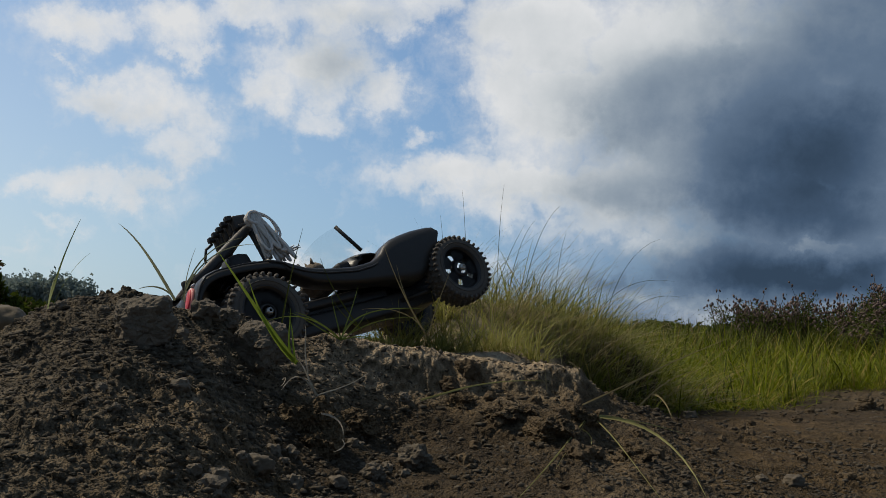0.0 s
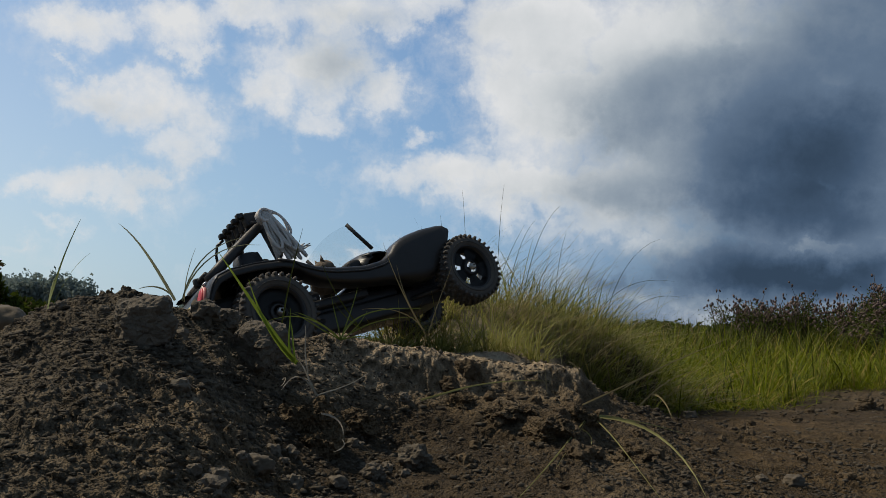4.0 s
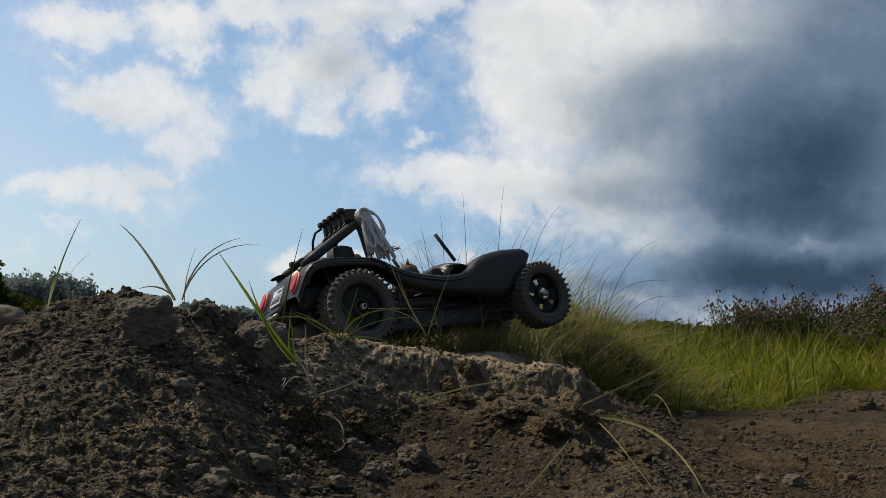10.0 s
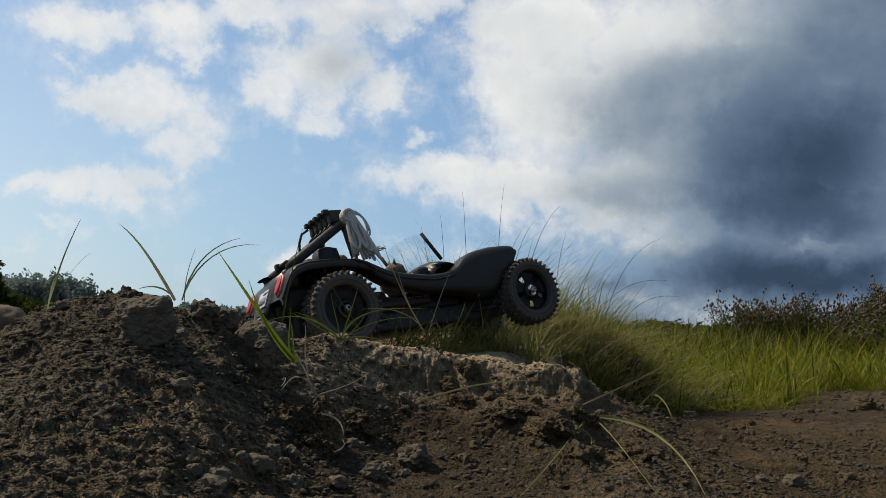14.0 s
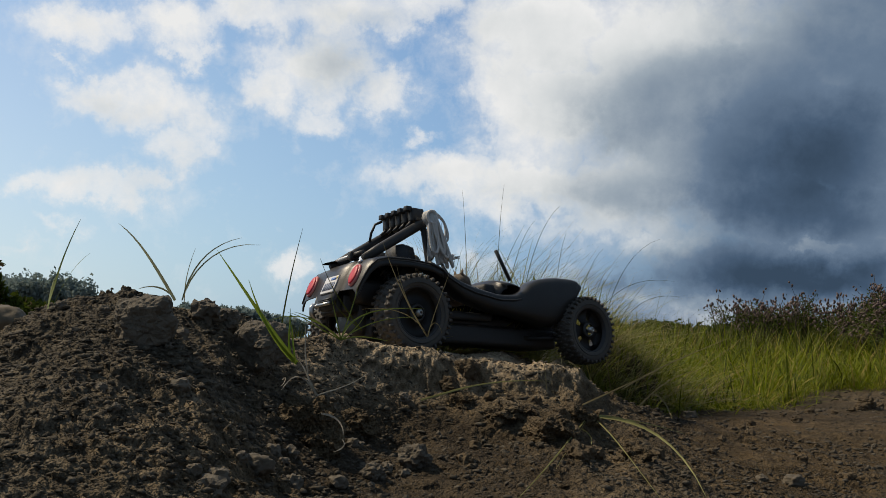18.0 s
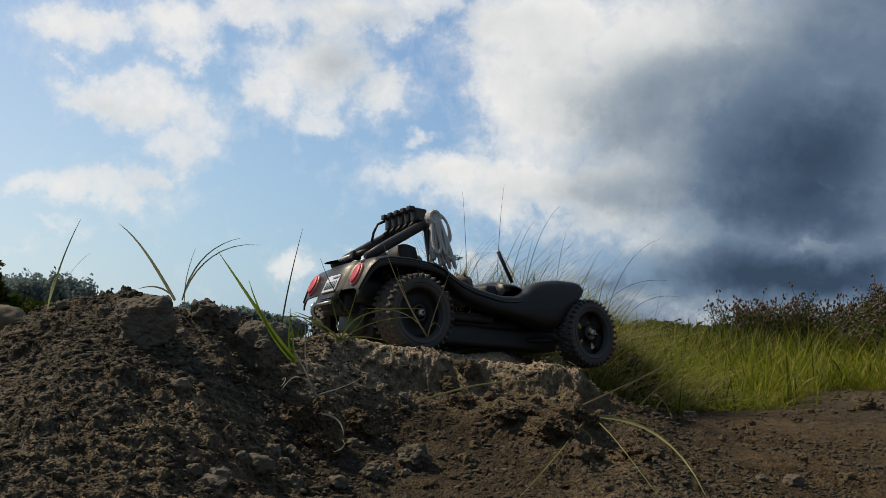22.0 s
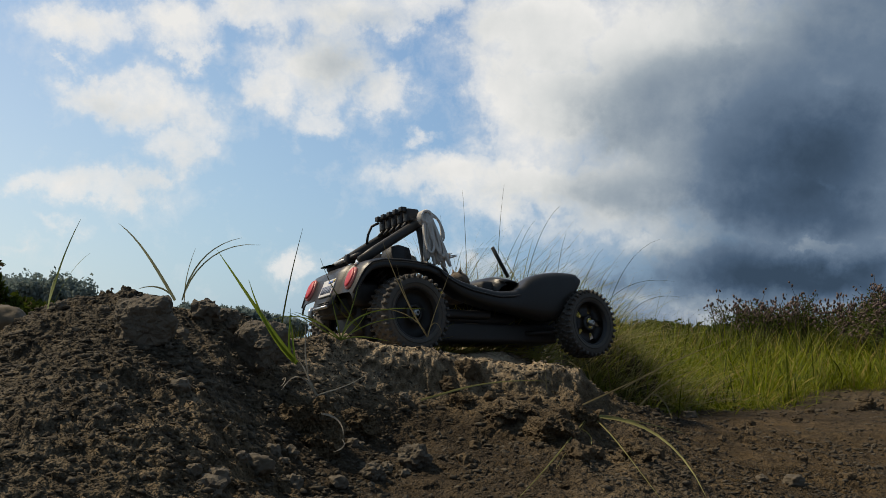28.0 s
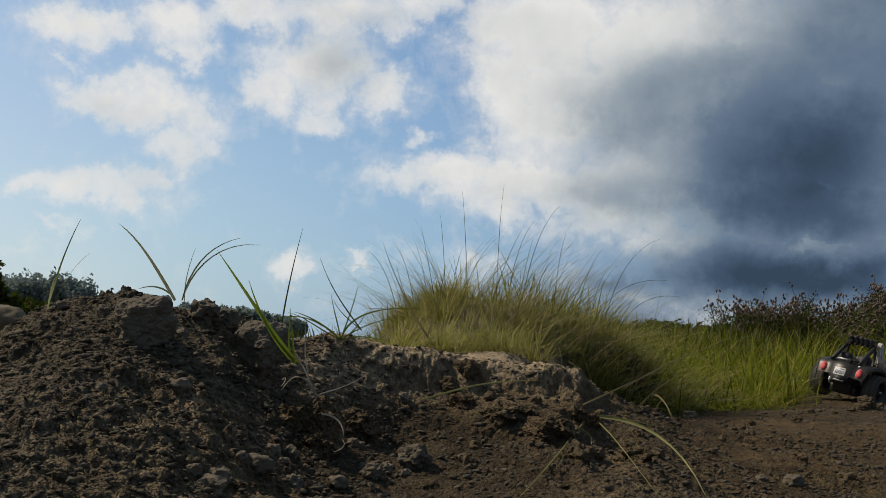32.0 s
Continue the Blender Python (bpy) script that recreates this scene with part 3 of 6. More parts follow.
# ---- loose soil: crumbs, clods and stones ----
def lump(bm, centre, size, seed, rough=0.28, sub=2, block=2.0):
    """A broken lump; block above 2 squares it."""
    vs = bmesh.ops.create_icosphere(bm, subdivisions=sub, radius=1.0)["verts"]
    off = Vector((seed * 7.13, seed * 3.7, seed * 1.9))
    for v in vs:
        n = v.co.normalized()
        n = n / (abs(n.x) ** block + abs(n.y) ** block + abs(n.z) ** block) ** (1 / block)
        d = 1 + rough * noise.noise(n * 1.4 + off) * 1.6 + rough * 0.6 * noise.noise(n * 3.7 + off) + rough * 0.35 * noise.noise(n * 8.0 + off) + rough * 0.26 * noise.noise(n * 17.0 + off) + rough * 0.2 * noise.noise(n * 36.0 + off)
        v.co = Vector((n.x * size[0] * d, n.y * size[1] * d, n.z * size[2] * d)) + Vector(centre)
    return vs


def soil_crumbs():
    """Thousands of crumbs that lie on the bank, in one mesh."""
    n = 150000
    s = RNG.uniform(-0.56, 0.56, n)
    y = 0.34 + (RNG.uniform(0, 1, n) ** 1.25) * 0.87
    x = s * y
    patch = fbm(x * 11, y * 11, 3, 71)
    keep = (RNG.uniform(-0.6, 0.6, n) < patch) & (RNG.uniform(0, 1, n) < 0.45 + 0.55 * smoothstep(0.02, -0.12, s)) & (y > np.interp(s, FOOT_S, FOOT_Y) - 0.16) & (y < np.interp(s, CREST_S, CREST_Y) + 0.05 + 0.25 * (s > 0.1))
    x, y = np.append(x[keep], RNG.uniform(0.3, 1.7, 9000)), np.append(y[keep], 1.15 + 1.75 * RNG.uniform(0, 1, 9000) ** 1.3)
    n = len(x)
    z = ground_height(x, y)
    size = (0.0005 + 0.0024 * RNG.uniform(0, 1, n) ** 9) * (0.55 + 0.7 * y)
    ico = bmesh.new()
    bmesh.ops.create_icosphere(ico, subdivisions=1, radius=1.0)
    ico.verts.ensure_lookup_table()
    v0 = np.array([v.co for v in ico.verts])
    f0 = np.array([[v.index for v in f.verts] for f in ico.faces])
    ico.free()
    k = len(v0)
    jit = 1 + RNG.uniform(-0.65, 0.65, (n, k, 1))
    squash = RNG.uniform(0.5, 1.2, (n, 1, 3)) * np.array([1.45, 1.0, 0.75])
    V = v0[None] * jit * squash * size[:, None, None] + np.stack([x, y, z + size * 0.25], -1)[:, None]
    F = f0[None] + (np.arange(n) * k)[:, None, None]
    ob = sheet("soil_crumbs", V.reshape(-1, 3), F.reshape(-1, 3), CRUMB, False)
    tagged(ob, "loose dry crumbs of sandy soil strewn on the bank", "soil crumbs", kind="stuff")


soil_crumbs()

LUMP_ROWS = [(-0.112, 0.672, 0.019, 1.25), (-0.098, 0.660, 0.013, 1.2), (0.104, 0.800, 0.020, 0.7), (0.135, 0.870, 0.012, 0.6), (0.062, 0.845, 0.015, 0.55), (0.085, 0.860, 0.011, 0.6), (0.020, 0.872, 0.011, 0.8), (0.150, 0.880, 0.010, 0.7), (-0.080, 0.760, 0.016, 0.8), (0.185, 0.800, 0.011, 0.7)]
CLOD_ROWS = [(-0.211, 0.585, 0.0192), (-0.154, 0.698, 0.0198), (-0.203, 0.700, 0.012), (0.120, 0.740, 0.012), (-0.124, 0.446, 0.007), (-0.023, 0.690, 0.011), (0.006, 0.900, 0.010),
             (0.118, 0.845, 0.009), (-0.054, 0.652, 0.008), (-0.113, 0.690, 0.009), (-0.232, 0.640, 0.012), (-0.190, 0.722, 0.010), (0.028, 0.915, 0.011), (0.140, 0.880, 0.008),
             (0.165, 0.900, 0.007), (-0.075, 0.600, 0.006), (-0.100, 0.560, 0.006), (1.012, 1.985, 0.018), (1.055, 2.02, 0.014), (0.985, 1.955, 0.011)]


def clods():
    rnd = random.Random(8)
    rows = list(CLOD_ROWS)
    for lo, hi, near, far, n in ((-0.30, -0.10, 0.42, 0.74, 22), (-0.10, 0.06, 0.60, 0.90, 18), (0.05, 0.22, 0.78, 0.95, 22), (0.20, 0.55, 0.85, 1.25, 26), (0.5, 1.1, 1.5, 2.0, 9)):
        for k in range(n):
            cx, cy = rnd.uniform(lo, hi), rnd.uniform(near, far)
            if cx < 0.2 and cy > np.interp(cx / cy, CREST_S, CREST_Y) - 0.03:
                continue
            rows.append((cx, cy, rnd.uniform(0.0025, 0.0065) * (1.6 if lo > 0.4 else 1.0)))
    for k, (x, y, r) in enumerate(rows):
        bm = bmesh.new()
        lump(bm, (0, 0, 0), (r * 1.0, r * 0.95, r * 0.88), k + 3, 0.15 if r > 0.019 else 0.30, 5 if r > 0.015 else (4 if r > 0.0075 else 3), 4.5 if r > 0.019 else 3.0)
        ob = tagged(part("soil_clod", bm, CLOD if x < 0.0 else BROWN_CLOD, smooth=False), "rough crumbling clod of dry grey-brown soil on the bank" if x < 0.0 else "rough crumbling clod of brown sandy soil", "soil clod", "clods on the bank")
        ob.matrix_world = pose(x, y, (0.2495, 0.2302)[k] if k < 2 else ground_z(x, y) + r * 0.35, 8, -12, 40 * k + 20)
    for k, (x, y, r, flat) in enumerate(LUMP_ROWS):
        bm = bmesh.new()
        lump(bm, (0, 0, 0), (r * 1.25, r, r * flat), k + 71, 0.34, 5, 2.6)
        ob = tagged(part("soil_lump", bm, SOIL, smooth=False), "large broken lump of packed sandy soil in the bank", "soil clod", "clods on the bank")
        ob.matrix_world = pose(x, y, ground_z(x, y) + r * 0.05, 0, 0, 53 * k)
    for k, (x, y, r, label) in enumerate(((-0.118, 0.530, 0.008, "small pale yellowish stone in the soil"), (0.373, 0.890, 0.0085, "rounded pale grey pebble on the track"), (0.48, 1.62, 0.012, "flat grey stone on the track"),
                                          (0.345, 0.905, 0.006, "rounded pale grey pebble on the track"), (-0.408, 0.76, 0.021, "smooth rounded brown stone behind the bank"))):
        bm = bmesh.new()
        lump(bm, (0, 0, 0), (r * 1.2, r, r * 0.75), k + 40, 0.10 if r > 0.02 else 0.24, 4, 2.0 if r > 0.02 else 2.8)
        ob = tagged(part("stone", bm, BROWN_STONE if r > 0.02 else STONE), label, "stone")
        zz = ground_z(x, y) + r * 0.35
        ob.matrix_world = pose(x, y, 0.249 if r > 0.02 else zz, 0, 0, 25 * k)


clods()


# ---- grass ----
def tussock_spots(n, spread):
    """Points on the hump, its right-hand end drawn out beside the track."""
    a, r = RNG.uniform(0, 2 * np.pi, n), np.sqrt(RNG.uniform(0, 1, n))
    x = TUSSOCK[0] + np.cos(a) * r * np.where(np.cos(a) < 0, 0.155, 0.43)
    y = TUSSOCK[1] + np.sin(a) * r * spread + 0.80 * np.maximum(x - TUSSOCK[0], 0)
    return x, y, a, r


def in_tufts(cx, cy, each, radius):
    """Blades that grow from tuft centres: places, direction out of the tuft, and a height for each tuft."""
    n = len(cx) * each
    a, r = RNG.uniform(0, 2 * np.pi, n), np.sqrt(RNG.uniform(0, 1, n))
    high = np.repeat(RNG.uniform(0.55, 1.35, len(cx)), each)
    x, y = np.repeat(cx, each) + np.cos(a) * r * radius, np.repeat(cy, each) + np.sin(a) * r * radius
    return x, y, a + RNG.normal(0, 0.5, n), r, high


def tussock_grass():
    cx, cy, _, edge = tussock_spots(210, 0.19)
    x, y, yaw, r, high = in_tufts(cx, cy, 21, 0.016)
    n = len(x)
    edge = np.repeat(edge, 21)
    z = ground_height(x, y) - 0.004
    length = (0.020 + 0.065 * RNG.uniform(0, 1, n) ** 1.3) * high
    ob = blade_mesh("tussock_grass", np.stack([x, y, z], -1), length, RNG.uniform(0.0004, 0.0011, n), yaw, 0.10 + (0.6 * r + 0.35 * edge) * RNG.uniform(0.3, 1.4, n), RNG.uniform(0.2, 1.7, n), TUFT, 6)
    tagged(ob, "dense tussock of fine yellow-green grass with dry straw on a soil hump", "grass", kind="stuff")
    # long thin stalks above it
    n = 460
    x, y, a, r = tussock_spots(n, 0.16)
    z = ground_height(x, y) - 0.004
    length = 0.06 + 0.13 * RNG.uniform(0, 1, n) ** 1.6
    yaw = np.where(np.cos(a) > -0.3, 0.0, np.pi) + RNG.normal(0, 0.7, n)
    ob = blade_mesh("tussock_stalks", np.stack([x, y, z], -1), length, RNG.uniform(0.0003, 0.0006, n), yaw, 0.15 + 1.1 * np.abs(np.cos(a)) * r * RNG.uniform(0.4, 1.4, n), RNG.uniform(0.1, 1.5, n), STALK, 8)
    tagged(ob, "long thin grass stalks rising above the tussock", "grass", kind="stuff")
    # arching blades that lean out over the track
    n = 260
    x = RNG.uniform(0.04, 0.50, n)
    y = TUSSOCK[1] - 0.12 + 0.80 * (x - TUSSOCK[0]) + RNG.uniform(0, 0.2, n)
    z = ground_height(x, y) - 0.003
    ob = blade_mesh("arching_grass", np.stack([x, y, z], -1), RNG.uniform(0.08, 0.21, n), RNG.uniform(0.0004, 0.0009, n), RNG.normal(-0.1, 0.7, n), RNG.uniform(0.1, 0.9, n), RNG.uniform(0.3, 1.7, n), STALK, 10)
    tagged(ob, "long arching grass blades leaning out over the track", "grass", kind="stuff")
    # straw lying crosswise over the flank
    n = 190
    x = RNG.uniform(0.06, 0.60, n)
    y = TUSSOCK[1] - 0.21 + 0.85 * (x - TUSSOCK[0]) + RNG.uniform(-0.02, 0.10, n)
    z = ground_height(x, y) + RNG.uniform(0.0, 0.03, n)
    ob = blade_mesh("crossing_straw", np.stack([x, y, z], -1), RNG.uniform(0.08, 0.22, n), RNG.uniform(0.0005, 0.0011, n), np.where(RNG.uniform(0, 1, n) < 0.6, -0.4, 3.5) + RNG.normal(0, 0.6, n), RNG.uniform(0.7, 1.35, n), RNG.uniform(-0.3, 0.9, n), STRAW, 9)
    tagged(ob, "long straw blades lying crosswise over the flank of the hump", "grass", kind="stuff")
    # overhanging skirt along the track
    n = 800
    x = RNG.uniform(0.10, 0.52, n)
    y = 1.40 + 0.88 * (x - 0.10) + RNG.uniform(0, 0.22, n) ** 1.2
    z = ground_height(x, y) - 0.003
    ob = blade_mesh("verge_grass", np.stack([x, y, z], -1), 0.03 + 0.15 * RNG.uniform(0, 1, n) ** 1.3, RNG.uniform(0.0004, 0.0011, n), RNG.normal(-0.3, 0.9, n), RNG.uniform(0.3, 1.3, n), RNG.uniform(0.3, 2.0, n), TUFT, 8)
    tagged(ob, "tangled green and straw grass hanging over the edge of the bank", "grass", kind="stuff")


def off_track(x, y):
    """True where grass grows: left of and beyond the car's track."""
    return (y > np.minimum(1.46 + 1.08 * (x - 0.20) + 0.55 * np.maximum(x - 0.8, 0), 2.95) + 0.05 * np.sin(x * 17) + 0.03 * np.sin(x * 41 + 1)) & (y > 1.5)


def meadow_grass():
    cx, cy = RNG.uniform(0.15, 3.4, 1500), 1.5 + 3.3 * RNG.uniform(0, 1, 1500) ** 1.3
    x, y, yaw, r, high = in_tufts(cx, cy, 26, 0.055)
    keep = (x < y * 0.72) & off_track(x, y) & ((x > 0.50) | (y > TUSSOCK[1] + 0.22 + 0.80 * (x - TUSSOCK[0])))
    x, y, yaw, r, high = x[keep], y[keep], yaw[keep], r[keep], high[keep]
    n = len(x)
    z = ground_height(x, y) - 0.005
    length = (0.05 + 0.18 * RNG.uniform(0, 1, n) ** 1.2) * high
    ob = blade_mesh("meadow_grass", np.stack([x, y, z], -1), length, RNG.uniform(0.0009, 0.0030, n), yaw, 0.05 + 0.7 * r * RNG.uniform(0.3, 1.4, n), RNG.uniform(0.1, 1.9, n), GRASS, 7)
    tagged(ob, "tall fresh green meadow grass beside the sandy track", "grass", kind="stuff")
    # the edge of the track: short, bent, strawy
    n = 3000
    x = RNG.uniform(0.27, 1.75, n)
    y = 1.46 + 1.08 * (x - 0.20) + 0.55 * np.maximum(x - 0.8, 0)
    y = np.minimum(y, 2.95) + RNG.normal(0.06, 0.07, n)
    keep = y > 1.36
    x, y = x[keep], y[keep]
    n = len(x)
    z = ground_height(x, y) - 0.003
    ob = blade_mesh("edge_grass", np.stack([x, y, z], -1), RNG.uniform(0.03, 0.14, n), RNG.uniform(0.0005, 0.0013, n), RNG.uniform(0, 6.28, n), RNG.uniform(0.3, 1.3, n), RNG.uniform(0.0, 1.5, n), GRASS)
    tagged(ob, "short bent straw at the edge of the sandy track", "grass", kind="stuff")
    # rough heath beyond, thinning to the horizon
    n = 16000
    y = 4.0 * (1 + 12 * RNG.uniform(0, 1, n) ** 2.2)
    x = y * RNG.uniform(0.16, 0.75, n)
    z = ground_height(x, y) - 0.01
    ob = blade_mesh("heath_grass", np.stack([x, y, z], -1), RNG.uniform(0.10, 0.28, n), 0.0012 * y * RNG.uniform(0.6, 1.3, n), RNG.uniform(0, 6.28, n), RNG.uniform(0, 0.8, n), RNG.uniform(0, 1.2, n), GRASS_SHADED, 4)
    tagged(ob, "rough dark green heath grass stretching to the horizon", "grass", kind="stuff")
    # thin growth on the level ground behind the bank
    n = 3000
    x, y = RNG.uniform(-1.6, 0.3, n), RNG.uniform(1.7, 4.2, n)
    z = ground_height(x, y) - 0.004
    ob = blade_mesh("sparse_grass", np.stack([x, y, z], -1), RNG.uniform(0.02, 0.06, n), RNG.uniform(0.0008, 0.0018, n), RNG.uniform(0, 6.28, n), RNG.uniform(0, 0.9, n), RNG.uniform(0, 1.2, n), GRASS_SHADED, 4)
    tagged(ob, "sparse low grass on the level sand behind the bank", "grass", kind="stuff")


tussock_grass()
meadow_grass()


def blade_strip(bm, pts, width, seg=9):
    """One folded leaf blade through three or four points in space."""
    p = [Vector(q) for q in pts]
    if len(p) == 3:
        p = [p[0], p[1] + (p[1] - (p[0] + p[2]) / 2) * 0.33, p[1] + (p[1] - (p[0] + p[2]) / 2) * 0.33, p[2]]
    rows = []
    for k in range(seg + 1):
        t = k / seg
        u = 1 - t
        q = p[0] * u ** 3 + p[1] * 3 * u * u * t + p[2] * 3 * u * t * t + p[3] * t ** 3
        d = ((p[1] - p[0]) * u * u + (p[2] - p[1]) * 2 * u * t + (p[3] - p[2]) * t * t).normalized()
        side = d.cross(Vector((0.25, 1, 0.1))).normalized()
        nrm = side.cross(d)
        w = width * (1 - t) ** 0.75 * (0.7 + 0.3 * min(1, 5 * t)) + 0.00012
        rows.append([bm.verts.new(q - side * w), bm.verts.new(q + nrm * w * 0.5), bm.verts.new(q + side * w)])
    for a, b in zip(rows, rows[1:]):
        bm.faces.new((a[0], a[1], b[1], b[0]))
        bm.faces.new((a[1], a[2], b[2], b[1]))


def grass_plant(label, base, blades, mat, category="grass plant"):
    """A plant at base; blades: rows of (points relative to base, width)."""
    root = tagged(new("grass_plant"), label, category)
    root.location = base
    for pts, width in blades:
        bm = bmesh.new()
        blade_strip(bm, pts, width)
        part("blade", bm, mat, root)
    return root


grass_plant("arching dull green grass blades on the crest of the bank", (-0.2242, 0.6900, 0.2670), [
    (((-0.0010, 0.0000, 0.0000), (-0.0146, -0.0067, 0.0253), (-0.0262, -0.0133, 0.0498), (-0.0427, -0.0200, 0.0626)), 0.00170),
    (((0.0048, 0.0000, 0.0000), (0.0085, 0.0100, 0.0302), (0.0216, 0.0200, 0.0496), (0.0466, 0.0300, 0.0560)), 0.00090),
    (((0.0048, 0.0000, 0.0000), (0.0076, 0.0100, 0.0253), (0.0279, 0.0200, 0.0530), (0.0627, 0.0300, 0.0495)), 0.00080),
    (((-0.0059, 0.0000, 0.0057), (-0.0132, 0.0000, 0.0128), (-0.0242, 0.0000, 0.0128), (-0.0326, 0.0000, 0.0095)), 0.00080),
    (((0.0067, 0.0000, -0.0014), (0.0041, 0.0067, 0.0155), (0.0055, 0.0133, 0.0304), (0.0089, 0.0200, 0.0456)), 0.00050),
], DULL_BLADE)
grass_plant("fresh green grass sprouting beside a clod", (-0.1168, 0.6546, 0.2156), [
    (((0.0009, 0.0000, 0.0009), (-0.0177, -0.0094, 0.0246), (-0.0316, -0.0187, 0.0509), (-0.0566, -0.0281, 0.0884)), 0.00260),
    (((-0.0014, 0.0000, 0.0023), (-0.0132, -0.0094, 0.0158), (-0.0239, -0.0187, 0.0335), (-0.0319, -0.0281, 0.0657)), 0.00200),
    (((-0.0023, 0.0000, 0.0023), (-0.0079, 0.0000, 0.0156), (-0.0045, 0.0000, 0.0267), (-0.0048, 0.0000, 0.0442)), 0.00120),
    (((0.0004, 0.0000, 0.0000), (-0.0039, 0.0031, 0.0156), (-0.0029, 0.0063, 0.0244), (-0.0073, 0.0094, 0.0379)), 0.00090),
], SPROUT)
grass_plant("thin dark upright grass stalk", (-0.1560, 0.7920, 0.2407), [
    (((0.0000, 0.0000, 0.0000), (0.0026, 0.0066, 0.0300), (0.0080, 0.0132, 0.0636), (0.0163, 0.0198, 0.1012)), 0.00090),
], GRASS_SHADED)
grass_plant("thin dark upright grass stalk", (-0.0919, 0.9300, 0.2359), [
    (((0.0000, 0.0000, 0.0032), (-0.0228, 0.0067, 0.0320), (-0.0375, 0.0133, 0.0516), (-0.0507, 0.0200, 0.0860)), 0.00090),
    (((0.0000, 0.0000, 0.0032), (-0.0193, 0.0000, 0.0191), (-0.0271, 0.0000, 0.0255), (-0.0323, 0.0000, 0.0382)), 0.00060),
], GRASS_SHADED)
grass_plant("thin grass blades on the far side of the bank", (-0.2792, 0.5780, 0.2611), [
    (((0.0072, -0.0125, -0.0003), (0.0029, 0.0060, 0.0162), (0.0034, 0.0119, 0.0349), (0.0140, 0.0178, 0.0631)), 0.00110),
    (((0.0081, -0.0143, -0.0022), (-0.0008, 0.0060, 0.0081), (-0.0023, 0.0119, 0.0145), (-0.0029, 0.0178, 0.0209)), 0.00140),
    (((0.0212, -0.0339, -0.0006), (0.0044, 0.0149, 0.0166), (0.0045, 0.0297, 0.0299), (0.0103, 0.0446, 0.0404)), 0.00040),
], BLADE)
grass_plant("withered grass blades on the edge of the track", (-0.0168, 0.9050, 0.2320), [
    (((0.0000, 0.0000, 0.0000), (-0.0135, -0.0067, 0.0198), (-0.0349, -0.0133, 0.0596), (-0.0482, -0.0200, 0.1022)), 0.00090),
    (((0.0000, 0.0000, 0.0000), (-0.0168, 0.0000, 0.0260), (-0.0281, 0.0000, 0.0477), (-0.0345, 0.0000, 0.0790)), 0.00080),
    (((0.0000, 0.0000, 0.0000), (-0.0106, 0.0000, 0.0260), (-0.0418, 0.0000, 0.0353), (-0.0729, 0.0000, 0.0303)), 0.00060),
    (((0.0000, 0.0000, 0.0000), (0.0018, 0.0000, 0.0167), (0.0112, 0.0000, 0.0229), (0.0155, 0.0000, 0.0043)), 0.00050),
    (((0.0000, 0.0000, 0.0000), (0.0067, 0.0067, 0.0292), (0.0206, 0.0133, 0.0608), (0.0270, 0.0200, 0.0803)), 0.00050),
], STRAW)
grass_plant("low spreading green grass on the lip of the bank", (-0.1052, 0.8475, 0.2302), [
    (((0.0004, -0.0030, 0.0001), (-0.0164, 0.0000, 0.0156), (-0.0311, 0.0000, 0.0243), (-0.0486, 0.0000, 0.0290)), 0.00110),
    (((0.0004, -0.0030, 0.0001), (0.0055, 0.0100, 0.0244), (0.0311, 0.0201, 0.0363), (0.0859, 0.0301, 0.0323)), 0.00110),
    (((0.0004, -0.0030, 0.0001), (0.0051, 0.0000, 0.0156), (0.0124, 0.0000, 0.0330), (0.0176, 0.0000, 0.0564)), 0.00090),
    (((0.0004, -0.0030, 0.0001), (-0.0031, 0.0000, 0.0186), (-0.0079, 0.0000, 0.0301), (-0.0104, 0.0000, 0.0476)), 0.00080),
    (((0.0004, -0.0030, 0.0001), (-0.0243, -0.0067, 0.0243), (-0.0462, -0.0133, 0.0300), (-0.0733, -0.0201, 0.0186)), 0.00080),
    (((0.0004, -0.0030, 0.0001), (0.0207, 0.0067, 0.0155), (0.0436, 0.0133, 0.0244), (0.0759, 0.0201, 0.0233)), 0.00060),
    (((0.0004, -0.0030, 0.0001), (0.0127, 0.0000, 0.0069), (0.0214, 0.0000, 0.0186), (0.0271, 0.0000, 0.0301)), 0.00070),
    (((0.0004, -0.0030, 0.0001), (-0.0310, 0.0000, 0.0156), (-0.0370, 0.0000, 0.0243), (-0.0545, 0.0000, 0.0284)), 0.00070),
    (((0.0004, -0.0030, 0.0001), (0.0215, 0.0000, 0.0069), (0.0331, 0.0000, 0.0012), (0.0506, 0.0000, -0.0012)), 0.00070),
], BLADE)
